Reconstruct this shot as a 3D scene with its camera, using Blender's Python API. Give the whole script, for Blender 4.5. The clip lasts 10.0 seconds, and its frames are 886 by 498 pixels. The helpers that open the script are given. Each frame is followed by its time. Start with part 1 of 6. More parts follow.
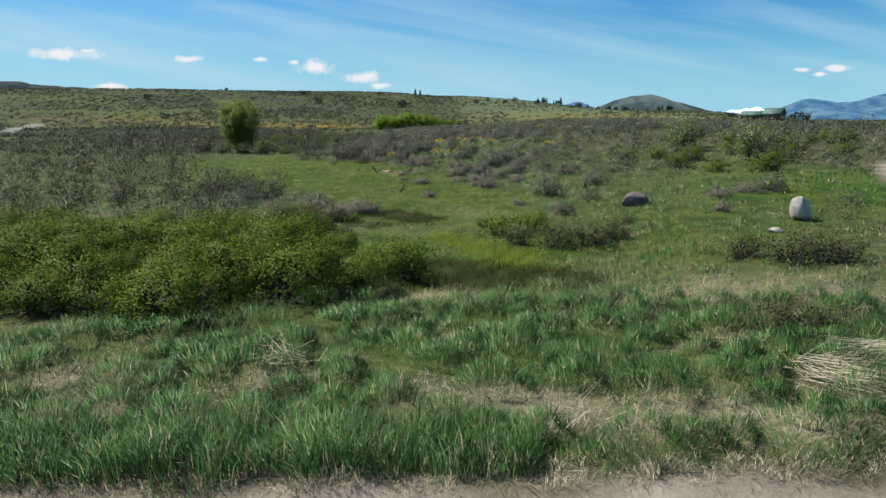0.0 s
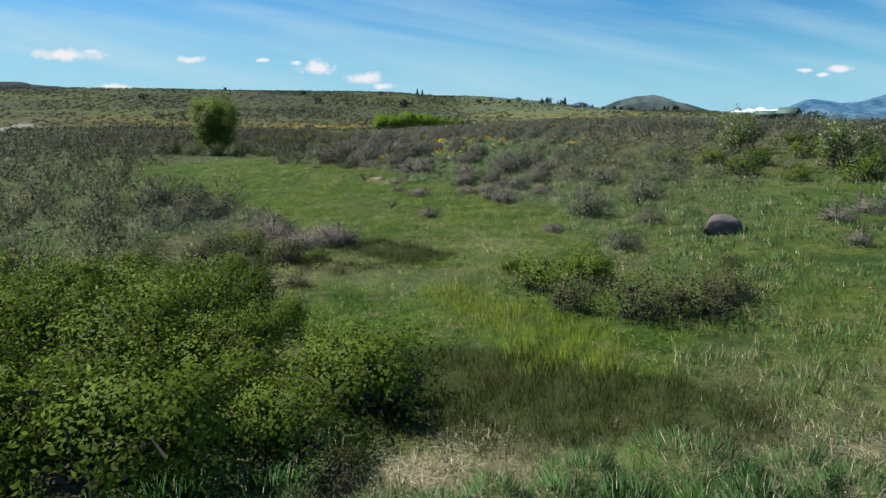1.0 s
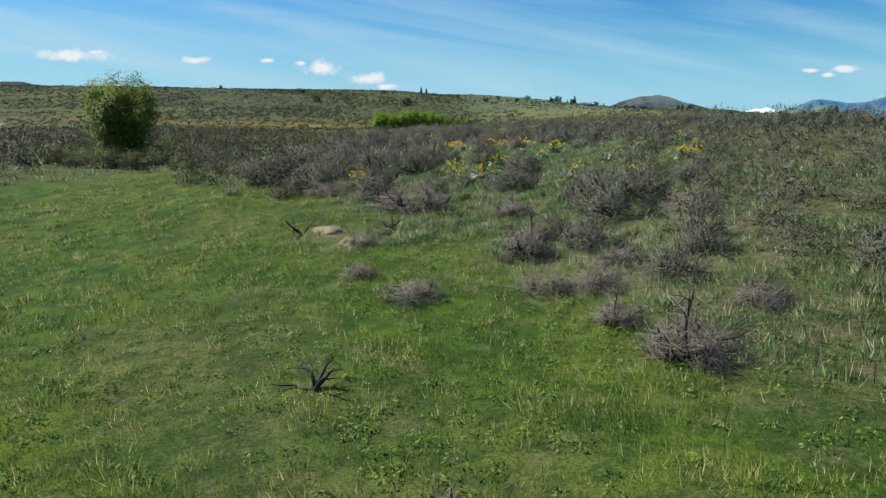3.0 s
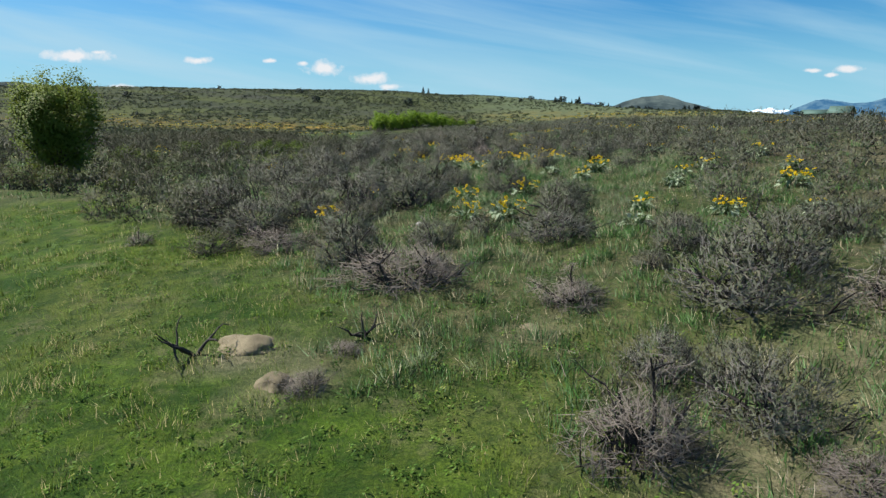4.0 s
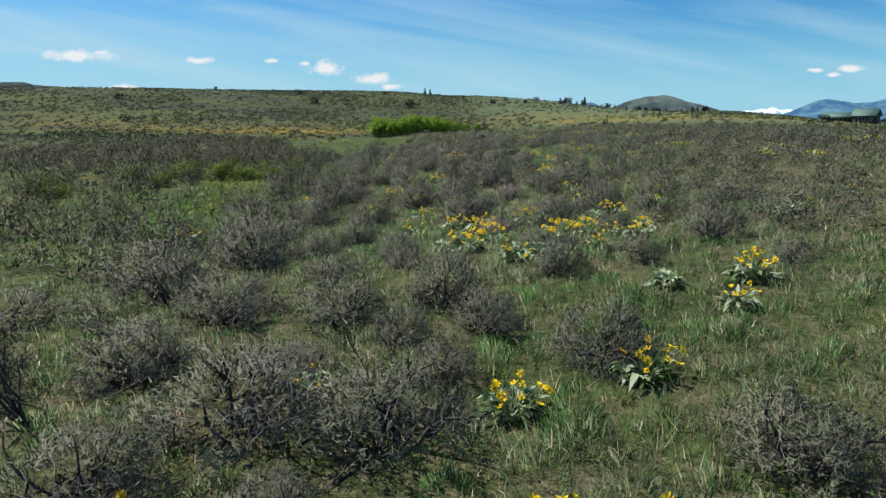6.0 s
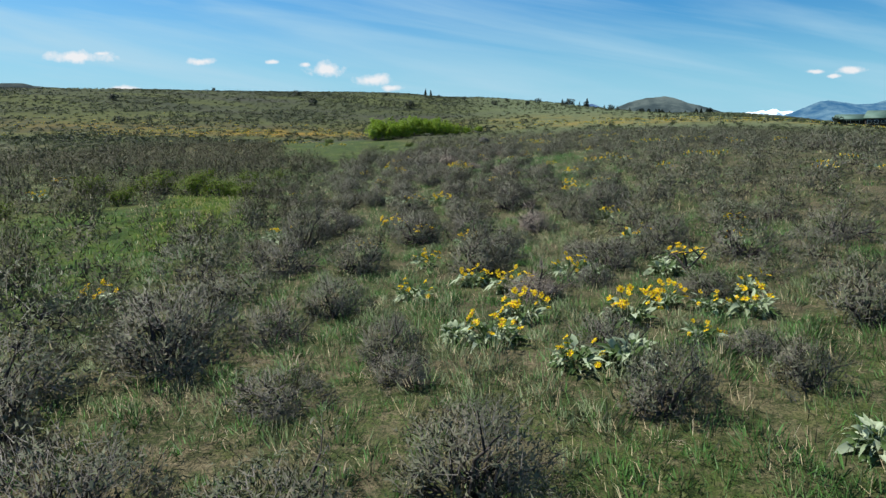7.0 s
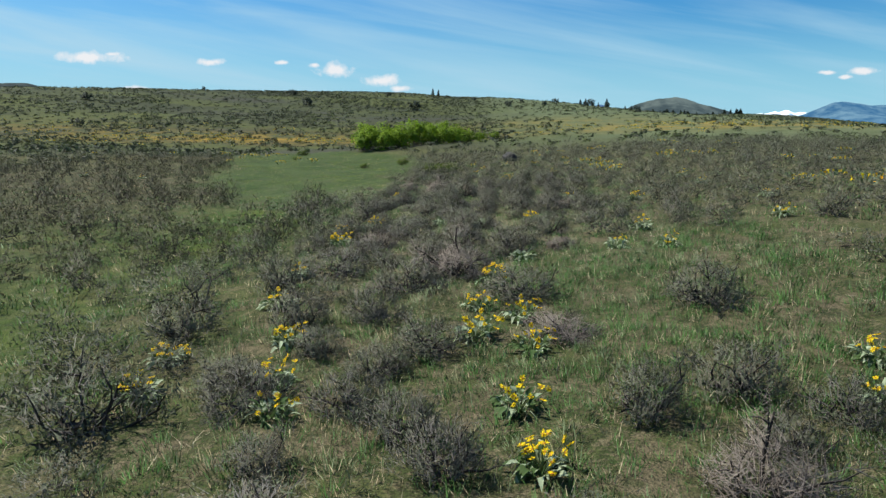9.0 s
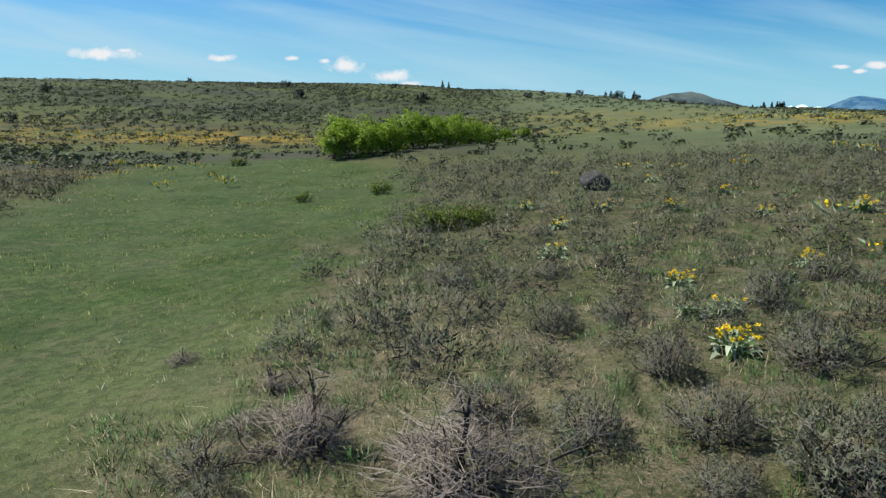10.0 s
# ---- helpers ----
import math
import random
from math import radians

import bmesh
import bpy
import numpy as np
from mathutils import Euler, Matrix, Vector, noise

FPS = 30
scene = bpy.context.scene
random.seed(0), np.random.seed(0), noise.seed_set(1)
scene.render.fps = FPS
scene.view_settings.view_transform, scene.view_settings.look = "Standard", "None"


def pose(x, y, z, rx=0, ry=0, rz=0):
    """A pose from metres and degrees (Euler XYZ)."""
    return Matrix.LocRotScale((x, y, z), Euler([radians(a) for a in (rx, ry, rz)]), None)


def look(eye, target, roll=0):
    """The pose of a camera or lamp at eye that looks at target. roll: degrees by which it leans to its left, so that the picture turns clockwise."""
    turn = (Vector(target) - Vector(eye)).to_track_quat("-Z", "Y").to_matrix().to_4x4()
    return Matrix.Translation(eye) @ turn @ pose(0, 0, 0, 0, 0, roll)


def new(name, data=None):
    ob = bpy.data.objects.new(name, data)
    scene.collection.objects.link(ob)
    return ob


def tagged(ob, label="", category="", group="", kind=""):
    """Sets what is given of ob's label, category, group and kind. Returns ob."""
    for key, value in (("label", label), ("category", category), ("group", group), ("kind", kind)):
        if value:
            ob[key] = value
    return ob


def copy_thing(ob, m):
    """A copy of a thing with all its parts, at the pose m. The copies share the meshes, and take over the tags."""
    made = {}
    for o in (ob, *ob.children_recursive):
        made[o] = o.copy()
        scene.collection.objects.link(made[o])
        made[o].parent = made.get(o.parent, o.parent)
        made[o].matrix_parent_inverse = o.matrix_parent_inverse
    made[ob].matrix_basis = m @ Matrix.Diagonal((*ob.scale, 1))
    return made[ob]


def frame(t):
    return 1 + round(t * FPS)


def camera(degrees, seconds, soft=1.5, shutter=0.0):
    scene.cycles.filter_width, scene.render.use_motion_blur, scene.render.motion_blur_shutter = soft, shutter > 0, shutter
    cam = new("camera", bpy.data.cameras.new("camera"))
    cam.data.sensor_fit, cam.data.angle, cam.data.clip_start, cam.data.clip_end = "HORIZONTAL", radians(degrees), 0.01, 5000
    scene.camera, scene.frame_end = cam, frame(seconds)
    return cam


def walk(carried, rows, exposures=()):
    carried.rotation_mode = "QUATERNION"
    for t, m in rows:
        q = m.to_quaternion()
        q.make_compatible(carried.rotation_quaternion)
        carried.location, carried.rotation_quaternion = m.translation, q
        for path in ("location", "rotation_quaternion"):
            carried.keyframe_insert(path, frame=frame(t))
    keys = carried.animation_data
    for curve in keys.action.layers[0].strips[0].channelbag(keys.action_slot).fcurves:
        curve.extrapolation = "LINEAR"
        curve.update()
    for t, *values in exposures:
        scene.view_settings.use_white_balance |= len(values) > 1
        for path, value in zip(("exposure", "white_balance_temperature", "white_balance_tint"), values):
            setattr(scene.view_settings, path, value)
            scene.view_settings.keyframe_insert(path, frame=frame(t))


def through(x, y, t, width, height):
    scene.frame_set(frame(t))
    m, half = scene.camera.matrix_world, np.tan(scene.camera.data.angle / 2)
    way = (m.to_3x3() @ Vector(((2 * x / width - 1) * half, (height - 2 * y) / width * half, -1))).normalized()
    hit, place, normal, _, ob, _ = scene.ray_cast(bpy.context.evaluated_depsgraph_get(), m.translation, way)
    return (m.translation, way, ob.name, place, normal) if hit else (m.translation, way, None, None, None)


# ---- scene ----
cam = camera(67.0, 10.0, soft=1.4)
PATH = [
    (0, (0.000, 0.000, 4.000), (0.0198, 1.9645, 3.6251), -0.03),
    (0.5, (0.005, 3.342, 3.898), (0.0241, 5.3063, 3.5234), -0.03),
    (1, (0.006, 7.099, 3.784), (0.0193, 9.0636, 3.4108), -0.03),
    (1.5, (-0.026, 11.151, 3.662), (-0.0194, 13.1157, 3.2890), -0.13),
    (2, (-0.086, 15.356, 3.600), (-0.0827, 17.3212, 3.2278), -0.03),
    (3.3, (-0.373, 25.494, 3.475), (-0.3728, 27.4592, 3.1026), -0.03),
    (3.5, (-0.375, 26.767, 3.525), (-0.3767, 28.7323, 3.1529), -0.03),
    (4, (-0.436, 29.827, 3.771), (-0.4407, 31.7923, 3.3991), -0.03),
    (4.5, (-0.538, 32.773, 4.077), (-0.5410, 34.7377, 3.7051), 0.07),
    (5, (-0.558, 35.260, 4.345), (-0.5640, 37.2253, 3.9727), 0.07),
    (5.5, (-0.563, 37.480, 4.563), (-0.5723, 39.4447, 4.1903), -0.03),
    (7, (-0.852, 44.360, 4.950), (-0.8632, 46.3254, 4.5814), -0.03),
    (7.5, (-0.873, 46.528, 5.087), (-0.8851, 48.4941, 4.7199), 0.07),
    (8, (-0.887, 48.735, 5.224), (-0.9017, 50.7005, 4.8573), 0.17),
    (8.3, (-0.851, 54.508, 5.546), (-0.8712, 56.4741, 5.1797), 0.27),
    (8.5, (-0.912, 59.576, 5.687), (-0.9328, 61.5421, 5.3217), 0.07),
    (9, (-0.939, 71.633, 5.690), (-0.9742, 73.5990, 5.3230), 0.07),
    (9.5, (-1.411, 86.900, 5.744), (-1.4657, 88.8637, 5.3682), -0.23),
    (10, (-1.766, 103.321, 5.458), (-1.8311, 105.2838, 5.0782), -0.03),
]
walk(cam, [(t, look(eye, target, roll)) for t, eye, target, roll in PATH])
# ---- world, sun, exposure ----
scene.view_settings.exposure = 0.61
SUN_AZ, SUN_EL = 294.0, 53.0   # compass degrees from +y towards +x, height

world = bpy.data.worlds.new("sky")
scene.world = world
world.use_nodes = True
wn, wl = world.node_tree.nodes, world.node_tree.links
wn.clear()


def wmath(op, a, b=None, clamp=False):
    n = wn.new("ShaderNodeMath")
    n.operation, n.use_clamp = op, clamp
    for i, v in enumerate((a, b)):
        if v is None:
            continue
        if isinstance(v, (int, float)):
            n.inputs[i].default_value = v
        else:
            wl.new(v, n.inputs[i])
    return n.outputs[0]


sky = wn.new("ShaderNodeTexSky")
sky.sky_type = "NISHITA"
sky.sun_disc = False
sky.sun_elevation, sky.sun_rotation = radians(SUN_EL), radians(SUN_AZ)
sky.air_density, sky.dust_density, sky.ozone_density = 1.0, 0.3, 3.5
sky.altitude = 700
wtc = wn.new("ShaderNodeTexCoord")
wsep = wn.new("ShaderNodeSeparateXYZ")
wl.new(wtc.outputs["Generated"], wsep.inputs[0])
fwd = wmath("MAXIMUM", wsep.outputs[1], 0.05)
su, sv = wmath("DIVIDE", wsep.outputs[0], fwd), wmath("DIVIDE", wsep.outputs[2], fwd)
flat = wn.new("ShaderNodeCombineXYZ")
wl.new(su, flat.inputs[0])
wl.new(sv, flat.inputs[1])

# thin high cloud: long streaks that sink to the right
slant = wmath("ADD", sv, wmath("MULTIPLY", su, 0.17))
streak = wn.new("ShaderNodeCombineXYZ")
wl.new(wmath("MULTIPLY", su, 0.8), streak.inputs[0])
wl.new(wmath("MULTIPLY", slant, 9.0), streak.inputs[1])
cirrus = wn.new("ShaderNodeTexNoise")
cirrus.inputs["Scale"].default_value, cirrus.inputs["Detail"].default_value = 2.1, 6
cirrus.inputs["Roughness"].default_value, cirrus.inputs["Distortion"].default_value = 0.52, 0.35
wl.new(streak.outputs[0], cirrus.inputs["Vector"])
ramp = wn.new("ShaderNodeMapRange")
ramp.inputs["From Min"].default_value, ramp.inputs["From Max"].default_value = 0.42, 0.72
ramp.inputs["To Max"].default_value = 0.75
wl.new(cirrus.outputs["Fac"], ramp.inputs["Value"])
veil = wn.new("ShaderNodeMapRange")   # a veil, thicker towards the left and low down
veil.inputs["From Min"].default_value, veil.inputs["From Max"].default_value = 0.16, -0.12
veil.inputs["To Max"].default_value = 0.46
wl.new(wmath("ADD", slant, -0.05), veil.inputs["Value"])
thin = wmath("ADD", ramp.outputs[0], veil.outputs[0], True)

# small fair-weather clouds low over the hills: place, half width, half height
CLOUDS = ((-0.532, 0.0950, 0.056, 0.0092), (-0.501, 0.0994, 0.014, 0.0034), (-0.355, 0.0883, 0.022, 0.0059), (-0.25, 0.0874, 0.012, 0.0034),
          (-0.204, 0.0842, 0.01, 0.0042), (-0.173, 0.0763, 0.03, 0.011), (-0.108, 0.062, 0.03, 0.0101), (-0.08, 0.0508, 0.019, 0.0051),
          (-0.47, 0.0502, 0.029, 0.0051), (0.534, 0.0735, 0.017, 0.0034), (0.584, 0.0758, 0.022, 0.0059), (0.559, 0.0671, 0.013, 0.0034))
puff = wn.new("ShaderNodeTexNoise")
puff.inputs["Scale"].default_value, puff.inputs["Detail"].default_value, puff.inputs["Roughness"].default_value = 48, 5, 0.6
wl.new(flat.outputs[0], puff.inputs["Vector"])
heap = None
for cu, cv, cw, ch in CLOUDS:
    vm = wn.new("ShaderNodeVectorMath")
    vm.operation = "MULTIPLY_ADD"
    vm.inputs[1].default_value = (1 / cw, 1 / ch, 0)
    vm.inputs[2].default_value = (-cu / cw, -cv / ch, 0)
    wl.new(flat.outputs[0], vm.inputs[0])
    ln = wn.new("ShaderNodeVectorMath")
    ln.operation = "LENGTH"
    wl.new(vm.outputs[0], ln.inputs[0])
    one = wmath("SUBTRACT", 1.15, ln.outputs["Value"])
    heap = one if heap is None else wmath("MAXIMUM", heap, one)
body = wmath("ADD", heap, wmath("MULTIPLY", wmath("SUBTRACT", puff.outputs["Fac"], 0.55), 2.0))
heaped = wn.new("ShaderNodeMapRange")
heaped.inputs["From Min"].default_value, heaped.inputs["From Max"].default_value = 0.05, 0.75
heaped.inputs["To Max"].default_value = 0.93
wl.new(body, heaped.inputs["Value"])
ahead = wmath("GREATER_THAN", wsep.outputs[1], 0.1)

low = wn.new("ShaderNodeMapRange")   # paler air towards the horizon
low.interpolation_type = "SMOOTHSTEP"
low.inputs["From Min"].default_value, low.inputs["From Max"].default_value = 0.17, -0.01
low.inputs["To Max"].default_value = 0.8
wl.new(wsep.outputs[2], low.inputs["Value"])
pale = wn.new("ShaderNodeMixRGB")
pale.inputs[2].default_value = (3.6, 7.3, 9.7, 1)
mix1 = wn.new("ShaderNodeMixRGB")
wl.new(wmath("MULTIPLY", thin, 0.85), mix1.inputs[0])
deep = wn.new("ShaderNodeHueSaturation")
deep.inputs["Saturation"].default_value, deep.inputs["Value"].default_value = 1.25, 1.0
wl.new(sky.outputs[0], deep.inputs["Color"])
wl.new(low.outputs[0], pale.inputs[0])
cool = wn.new("ShaderNodeMixRGB")
cool.blend_type = "MULTIPLY"
cool.inputs[0].default_value, cool.inputs[2].default_value = 1.0, (0.52, 0.99, 1.14, 1)
wl.new(deep.outputs[0], cool.inputs[1])
lift = wmath("MINIMUM", wmath("ADD", wmath("MULTIPLY", wmath("MAXIMUM", wmath("ADD", wsep.outputs[2], -0.05), 0.0), 1.1), 1.0), 1.22)
bright = wn.new("ShaderNodeVectorMath")
bright.operation = "SCALE"
wl.new(cool.outputs[0], bright.inputs[0])
wl.new(lift, bright.inputs["Scale"])
wl.new(bright.outputs[0], pale.inputs[1])
wl.new(pale.outputs[0], mix1.inputs[1])
mix1.inputs[2].default_value = (5.2, 7.8, 9.4, 1)
mix2 = wn.new("ShaderNodeMixRGB")
wl.new(wmath("MULTIPLY", heaped.outputs[0], ahead), mix2.inputs[0])
wl.new(mix1.outputs[0], mix2.inputs[1])
mix2.inputs[2].default_value = (10.0, 10.0, 10.2, 1)
wbg = wn.new("ShaderNodeBackground")
wbg.inputs["Strength"].default_value = 0.058
wl.new(mix2.outputs[0], wbg.inputs["Color"])
wout = wn.new("ShaderNodeOutputWorld")
wl.new(wbg.outputs[0], wout.inputs["Surface"])

sun = new("sun", bpy.data.lights.new("sun", "SUN"))
sun.data.energy, sun.data.angle, sun.data.color = 5.0, radians(0.53), (1.0, 0.975, 0.90)
sa, se = radians(SUN_AZ), radians(SUN_EL)
sun.matrix_world = look((math.sin(sa) * math.cos(se) * 100, math.cos(sa) * math.cos(se) * 100, math.sin(se) * 100), (0, 0, 0))

# ---- materials ----
class Nodes:
    """A node material under construction."""

    def __init__(self, name):
        self.mat = bpy.data.materials.new(name)
        self.mat.use_nodes = True
        self.tree = self.mat.node_tree
        self.tree.nodes.clear()
        self.out = self.add("ShaderNodeOutputMaterial")

    def add(self, kind, **values):
        n = self.tree.nodes.new(kind)
        for k, v in values.items():
            n.inputs[k.replace("_", " ")].default_value = v
        return n

    def link(self, a, b):
        self.tree.links.new(a, b)

    def position(self):
        return self.add("ShaderNodeNewGeometry").outputs["Position"]

    def noise(self, scale, detail=4.0, rough=0.55, vector=None):
        n = self.add("ShaderNodeTexNoise", Scale=scale, Detail=detail, Roughness=rough)
        self.link(vector if vector is not None else self.position(), n.inputs["Vector"])
        return n.outputs["Fac"]

    def span(self, value, a, b, lo=0.0, hi=1.0):
        n = self.add("ShaderNodeMapRange")
        for i, v in enumerate((a, b, lo, hi)):
            n.inputs[i + 1].default_value = v
        self.link(value, n.inputs[0])
        return n.outputs[0]

    def mix(self, fac, a, b, kind="MIX"):
        n = self.add("ShaderNodeMixRGB")
        n.blend_type = kind
        for i, v in enumerate((fac, a, b)):
            if isinstance(v, (int, float)):
                n.inputs[i].default_value = v
            elif isinstance(v, tuple):
                n.inputs[i].default_value = (*v, 1)
            else:
                self.link(v, n.inputs[i])
        return n.outputs[0]

    def math(self, op, a, b):
        n = self.add("ShaderNodeMath")
        n.operation = op
        for i, v in enumerate((a, b)):
            if isinstance(v, (int, float)):
                n.inputs[i].default_value = v
            else:
                self.link(v, n.inputs[i])
        return n.outputs[0]

    def surface(self, color, rough=0.8, bump=None, strength=0.3, distance=0.02, through=0.0, specular=0.3, metal=0.0):
        p = self.add("ShaderNodeBsdfPrincipled", Roughness=rough, Metallic=metal)
        p.inputs["Specular IOR Level"].default_value = specular
        if isinstance(color, tuple):
            p.inputs["Base Color"].default_value = (*color, 1)
        else:
            self.link(color, p.inputs["Base Color"])
        if bump is not None:
            b = self.add("ShaderNodeBump", Strength=strength, Distance=distance)
            self.link(bump, b.inputs["Height"])
            self.link(b.outputs[0], p.inputs["Normal"])
        last = p.outputs[0]
        if through:
            t = self.add("ShaderNodeBsdfTranslucent")
            if isinstance(color, tuple):
                t.inputs["Color"].default_value = (*color, 1)
            else:
                self.link(color, t.inputs["Color"])
            m = self.add("ShaderNodeMixShader", Fac=through)
            self.link(last, m.inputs[1])
            self.link(t.outputs[0], m.inputs[2])
            last = m.outputs[0]
        self.link(last, self.out.inputs["Surface"])
        return self.mat


def blade_material(name, dark, light, odd, odd_share=0.12, patch=0.35, through=0.3, rough=0.6, shine=0.12, vary=0.2, stray=0.0):
    """Leaves and blades: each its own tint, drifting over the ground in patches, a share of another colour."""
    m = Nodes(name)
    g = m.add("ShaderNodeNewGeometry")
    isl = g.outputs["Random Per Island"]
    drift = m.span(m.noise(patch, 5, 0.65), 0.34, 0.66)
    tone = m.math("ADD", m.math("MULTIPLY", isl, 0.5), m.math("MULTIPLY", drift, 0.5))
    c = m.mix(tone, dark, light)
    pick = m.math("FRACT", m.math("MULTIPLY", isl, 7.31), 0.0)
    odds = m.span(m.noise(patch * 1.7 + 0.3, 3), 0.42, 0.66, 0.25 * odd_share, 2.6 * odd_share)
    c = m.mix(m.math("LESS_THAN", pick, odds), c, odd)
    own = m.add("ShaderNodeObjectInfo").outputs["Random"]
    c = m.mix(m.span(own, 0, 1, 0.0, vary), c, dark)
    c = m.mix(m.span(m.math("FRACT", m.math("MULTIPLY", own, 13.7), 0.0), 0, 1, 0.0, stray), c, odd)
    return m.surface(c, rough, through=through, specular=shine)


def bark_material(name, dark, light, scale=18.0):
    m = Nodes(name)
    n = m.noise(scale, 6, 0.65)
    own = m.add("ShaderNodeObjectInfo").outputs["Random"]
    g = m.add("ShaderNodeNewGeometry").outputs["Random Per Island"]
    c = m.mix(m.math("MULTIPLY", m.math("ADD", n, g), 0.5), dark, light)
    c = m.mix(m.span(own, 0, 1, 0, 0.3), c, dark)
    return m.surface(c, 0.9, n, 0.5, 0.01)


SAGE_LEAF = blade_material("sage_leaf", (0.042, 0.051, 0.028), (0.158, 0.176, 0.110), (0.150, 0.136, 0.100), 0.18, 0.8, 0.15, vary=0.3, stray=0.3)
BITTER_LEAF = blade_material("bitterbrush_leaf", (0.022, 0.029, 0.012), (0.100, 0.112, 0.052), (0.10, 0.085, 0.06), 0.15, 0.7, 0.12, vary=0.35, stray=0.25)
SAGE_TWIG = bark_material("sage_twig", (0.054, 0.050, 0.045), (0.222, 0.206, 0.184))
# stems, and the slivers that stand in for shade inside bushes, hence so dark
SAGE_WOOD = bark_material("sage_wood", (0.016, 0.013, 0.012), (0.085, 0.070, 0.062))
BITTER_TWIG = bark_material("bitterbrush_twig", (0.030, 0.026, 0.022), (0.135, 0.118, 0.104))
DEAD_TWIG = bark_material("dead_twig", (0.058, 0.047, 0.040), (0.31, 0.262, 0.22))
SHRUB_LEAF = blade_material("shrub_leaf", (0.030, 0.058, 0.006), (0.145, 0.205, 0.022), (0.12, 0.115, 0.035), 0.1, 1.1, 0.25, shine=0.05)
SHRUB_BROWN = blade_material("shrub_brown_leaf", (0.044, 0.042, 0.018), (0.150, 0.138, 0.058), (0.085, 0.125, 0.028), 0.3, 0.9)
WILLOW_LEAF = blade_material("willow_leaf", (0.075, 0.14, 0.008), (0.235, 0.34, 0.028), (0.17, 0.27, 0.02), 0.2, 0.15, 0.4)
TREE_LEAF = blade_material("tree_leaf", (0.07, 0.11, 0.014), (0.24, 0.30, 0.045), (0.15, 0.18, 0.035), 0.2, 0.5, 0.4)
BLOSSOM = blade_material("blossom", (0.26, 0.27, 0.22), (0.62, 0.62, 0.56), (0.12, 0.17, 0.06), 0.35, 0.8, 0.2)
CONIFER_LEAF = blade_material("conifer_leaf", (0.016, 0.028, 0.021), (0.04, 0.056, 0.036), (0.024, 0.036, 0.028), 0.2, 0.05, 0.0)
FAR_BRUSH = blade_material("far_brush", (0.030, 0.036, 0.022), (0.088, 0.098, 0.052), (0.10, 0.13, 0.04), 0.22, 0.06, 0.1)
MEADOW_GRASS = blade_material("meadow_grass", (0.022, 0.060, 0.004), (0.170, 0.245, 0.026), (0.36, 0.31, 0.15), 0.18, 0.9, 0.2)
SEDGE = blade_material("sedge", (0.016, 0.026, 0.004), (0.050, 0.072, 0.010), (0.075, 0.068, 0.022), 0.12, 0.8)
BERM_GRASS = blade_material("berm_grass", (0.006, 0.028, 0.005), (0.085, 0.200, 0.044), (0.36, 0.32, 0.20), 0.06, 1.3, 0.18, 0.5, 0.2, 0.0)
BENCH_GRASS = blade_material("bench_grass", (0.042, 0.064, 0.026), (0.185, 0.228, 0.110), (0.36, 0.30, 0.19), 0.22, 0.9, 0.15)
STRAW = blade_material("straw", (0.26, 0.215, 0.14), (0.74, 0.65, 0.48), (0.16, 0.13, 0.085), 0.1, 1.2, 0.2)
BALSAM_LEAF = blade_material("balsam_leaf", (0.10, 0.145, 0.06), (0.50, 0.56, 0.39), (0.06, 0.10, 0.03), 0.3, 2.5, 0.2)
BALSAM_STEM = blade_material("balsam_stem", (0.12, 0.17, 0.06), (0.21, 0.27, 0.11), (0.15, 0.15, 0.07), 0.1, 0.5)
PETAL = blade_material("petal", (0.72, 0.48, 0.006), (0.86, 0.66, 0.015), (0.80, 0.42, 0.008), 0.18, 1.0, 0.25)
HERB_LEAF = blade_material("herb_leaf", (0.032, 0.085, 0.009), (0.155, 0.250, 0.036), (0.20, 0.22, 0.05), 0.1, 1.4, 0.2)
TUFT_GRASS = blade_material("tuft_grass", (0.060, 0.090, 0.045), (0.235, 0.285, 0.155), (0.33, 0.28, 0.18), 0.12, 1.1, 0.2)
LIME_GRASS = blade_material("lime_grass", (0.09, 0.14, 0.008), (0.24, 0.31, 0.025), (0.25, 0.23, 0.07), 0.1, 0.8, 0.35)
DISC = blade_material("flower_disc", (0.35, 0.15, 0.01), (0.5, 0.26, 0.015), (0.4, 0.2, 0.01), 0.1, 1.0, 0.0)


def stone_material(name, dark, light, lichen):
    m = Nodes(name)
    n = m.noise(3.0, 8, 0.6)
    f = m.noise(38.0, 5, 0.65)
    c = m.mix(m.span(n, 0.3, 0.7), dark, light)
    c = m.mix(m.span(f, 0.35, 0.75, 0.0, 0.45), c, dark)
    c = m.mix(m.span(m.noise(9.0, 6, 0.7), 0.58, 0.68, 0, 0.7), c, lichen)
    return m.surface(c, 0.9, m.math("ADD", n, m.math("MULTIPLY", f, 0.4)), 0.7, 0.03)


PALE_STONE = stone_material("pale_granite", (0.22, 0.20, 0.17), (0.52, 0.48, 0.43), (0.17, 0.16, 0.14))
MAUVE_STONE = stone_material("mauve_stone", (0.085, 0.062, 0.064), (0.165, 0.128, 0.128), (0.18, 0.17, 0.13))
DARK_STONE = stone_material("dark_basalt", (0.018, 0.018, 0.019), (0.06, 0.056, 0.053), (0.34, 0.33, 0.30))

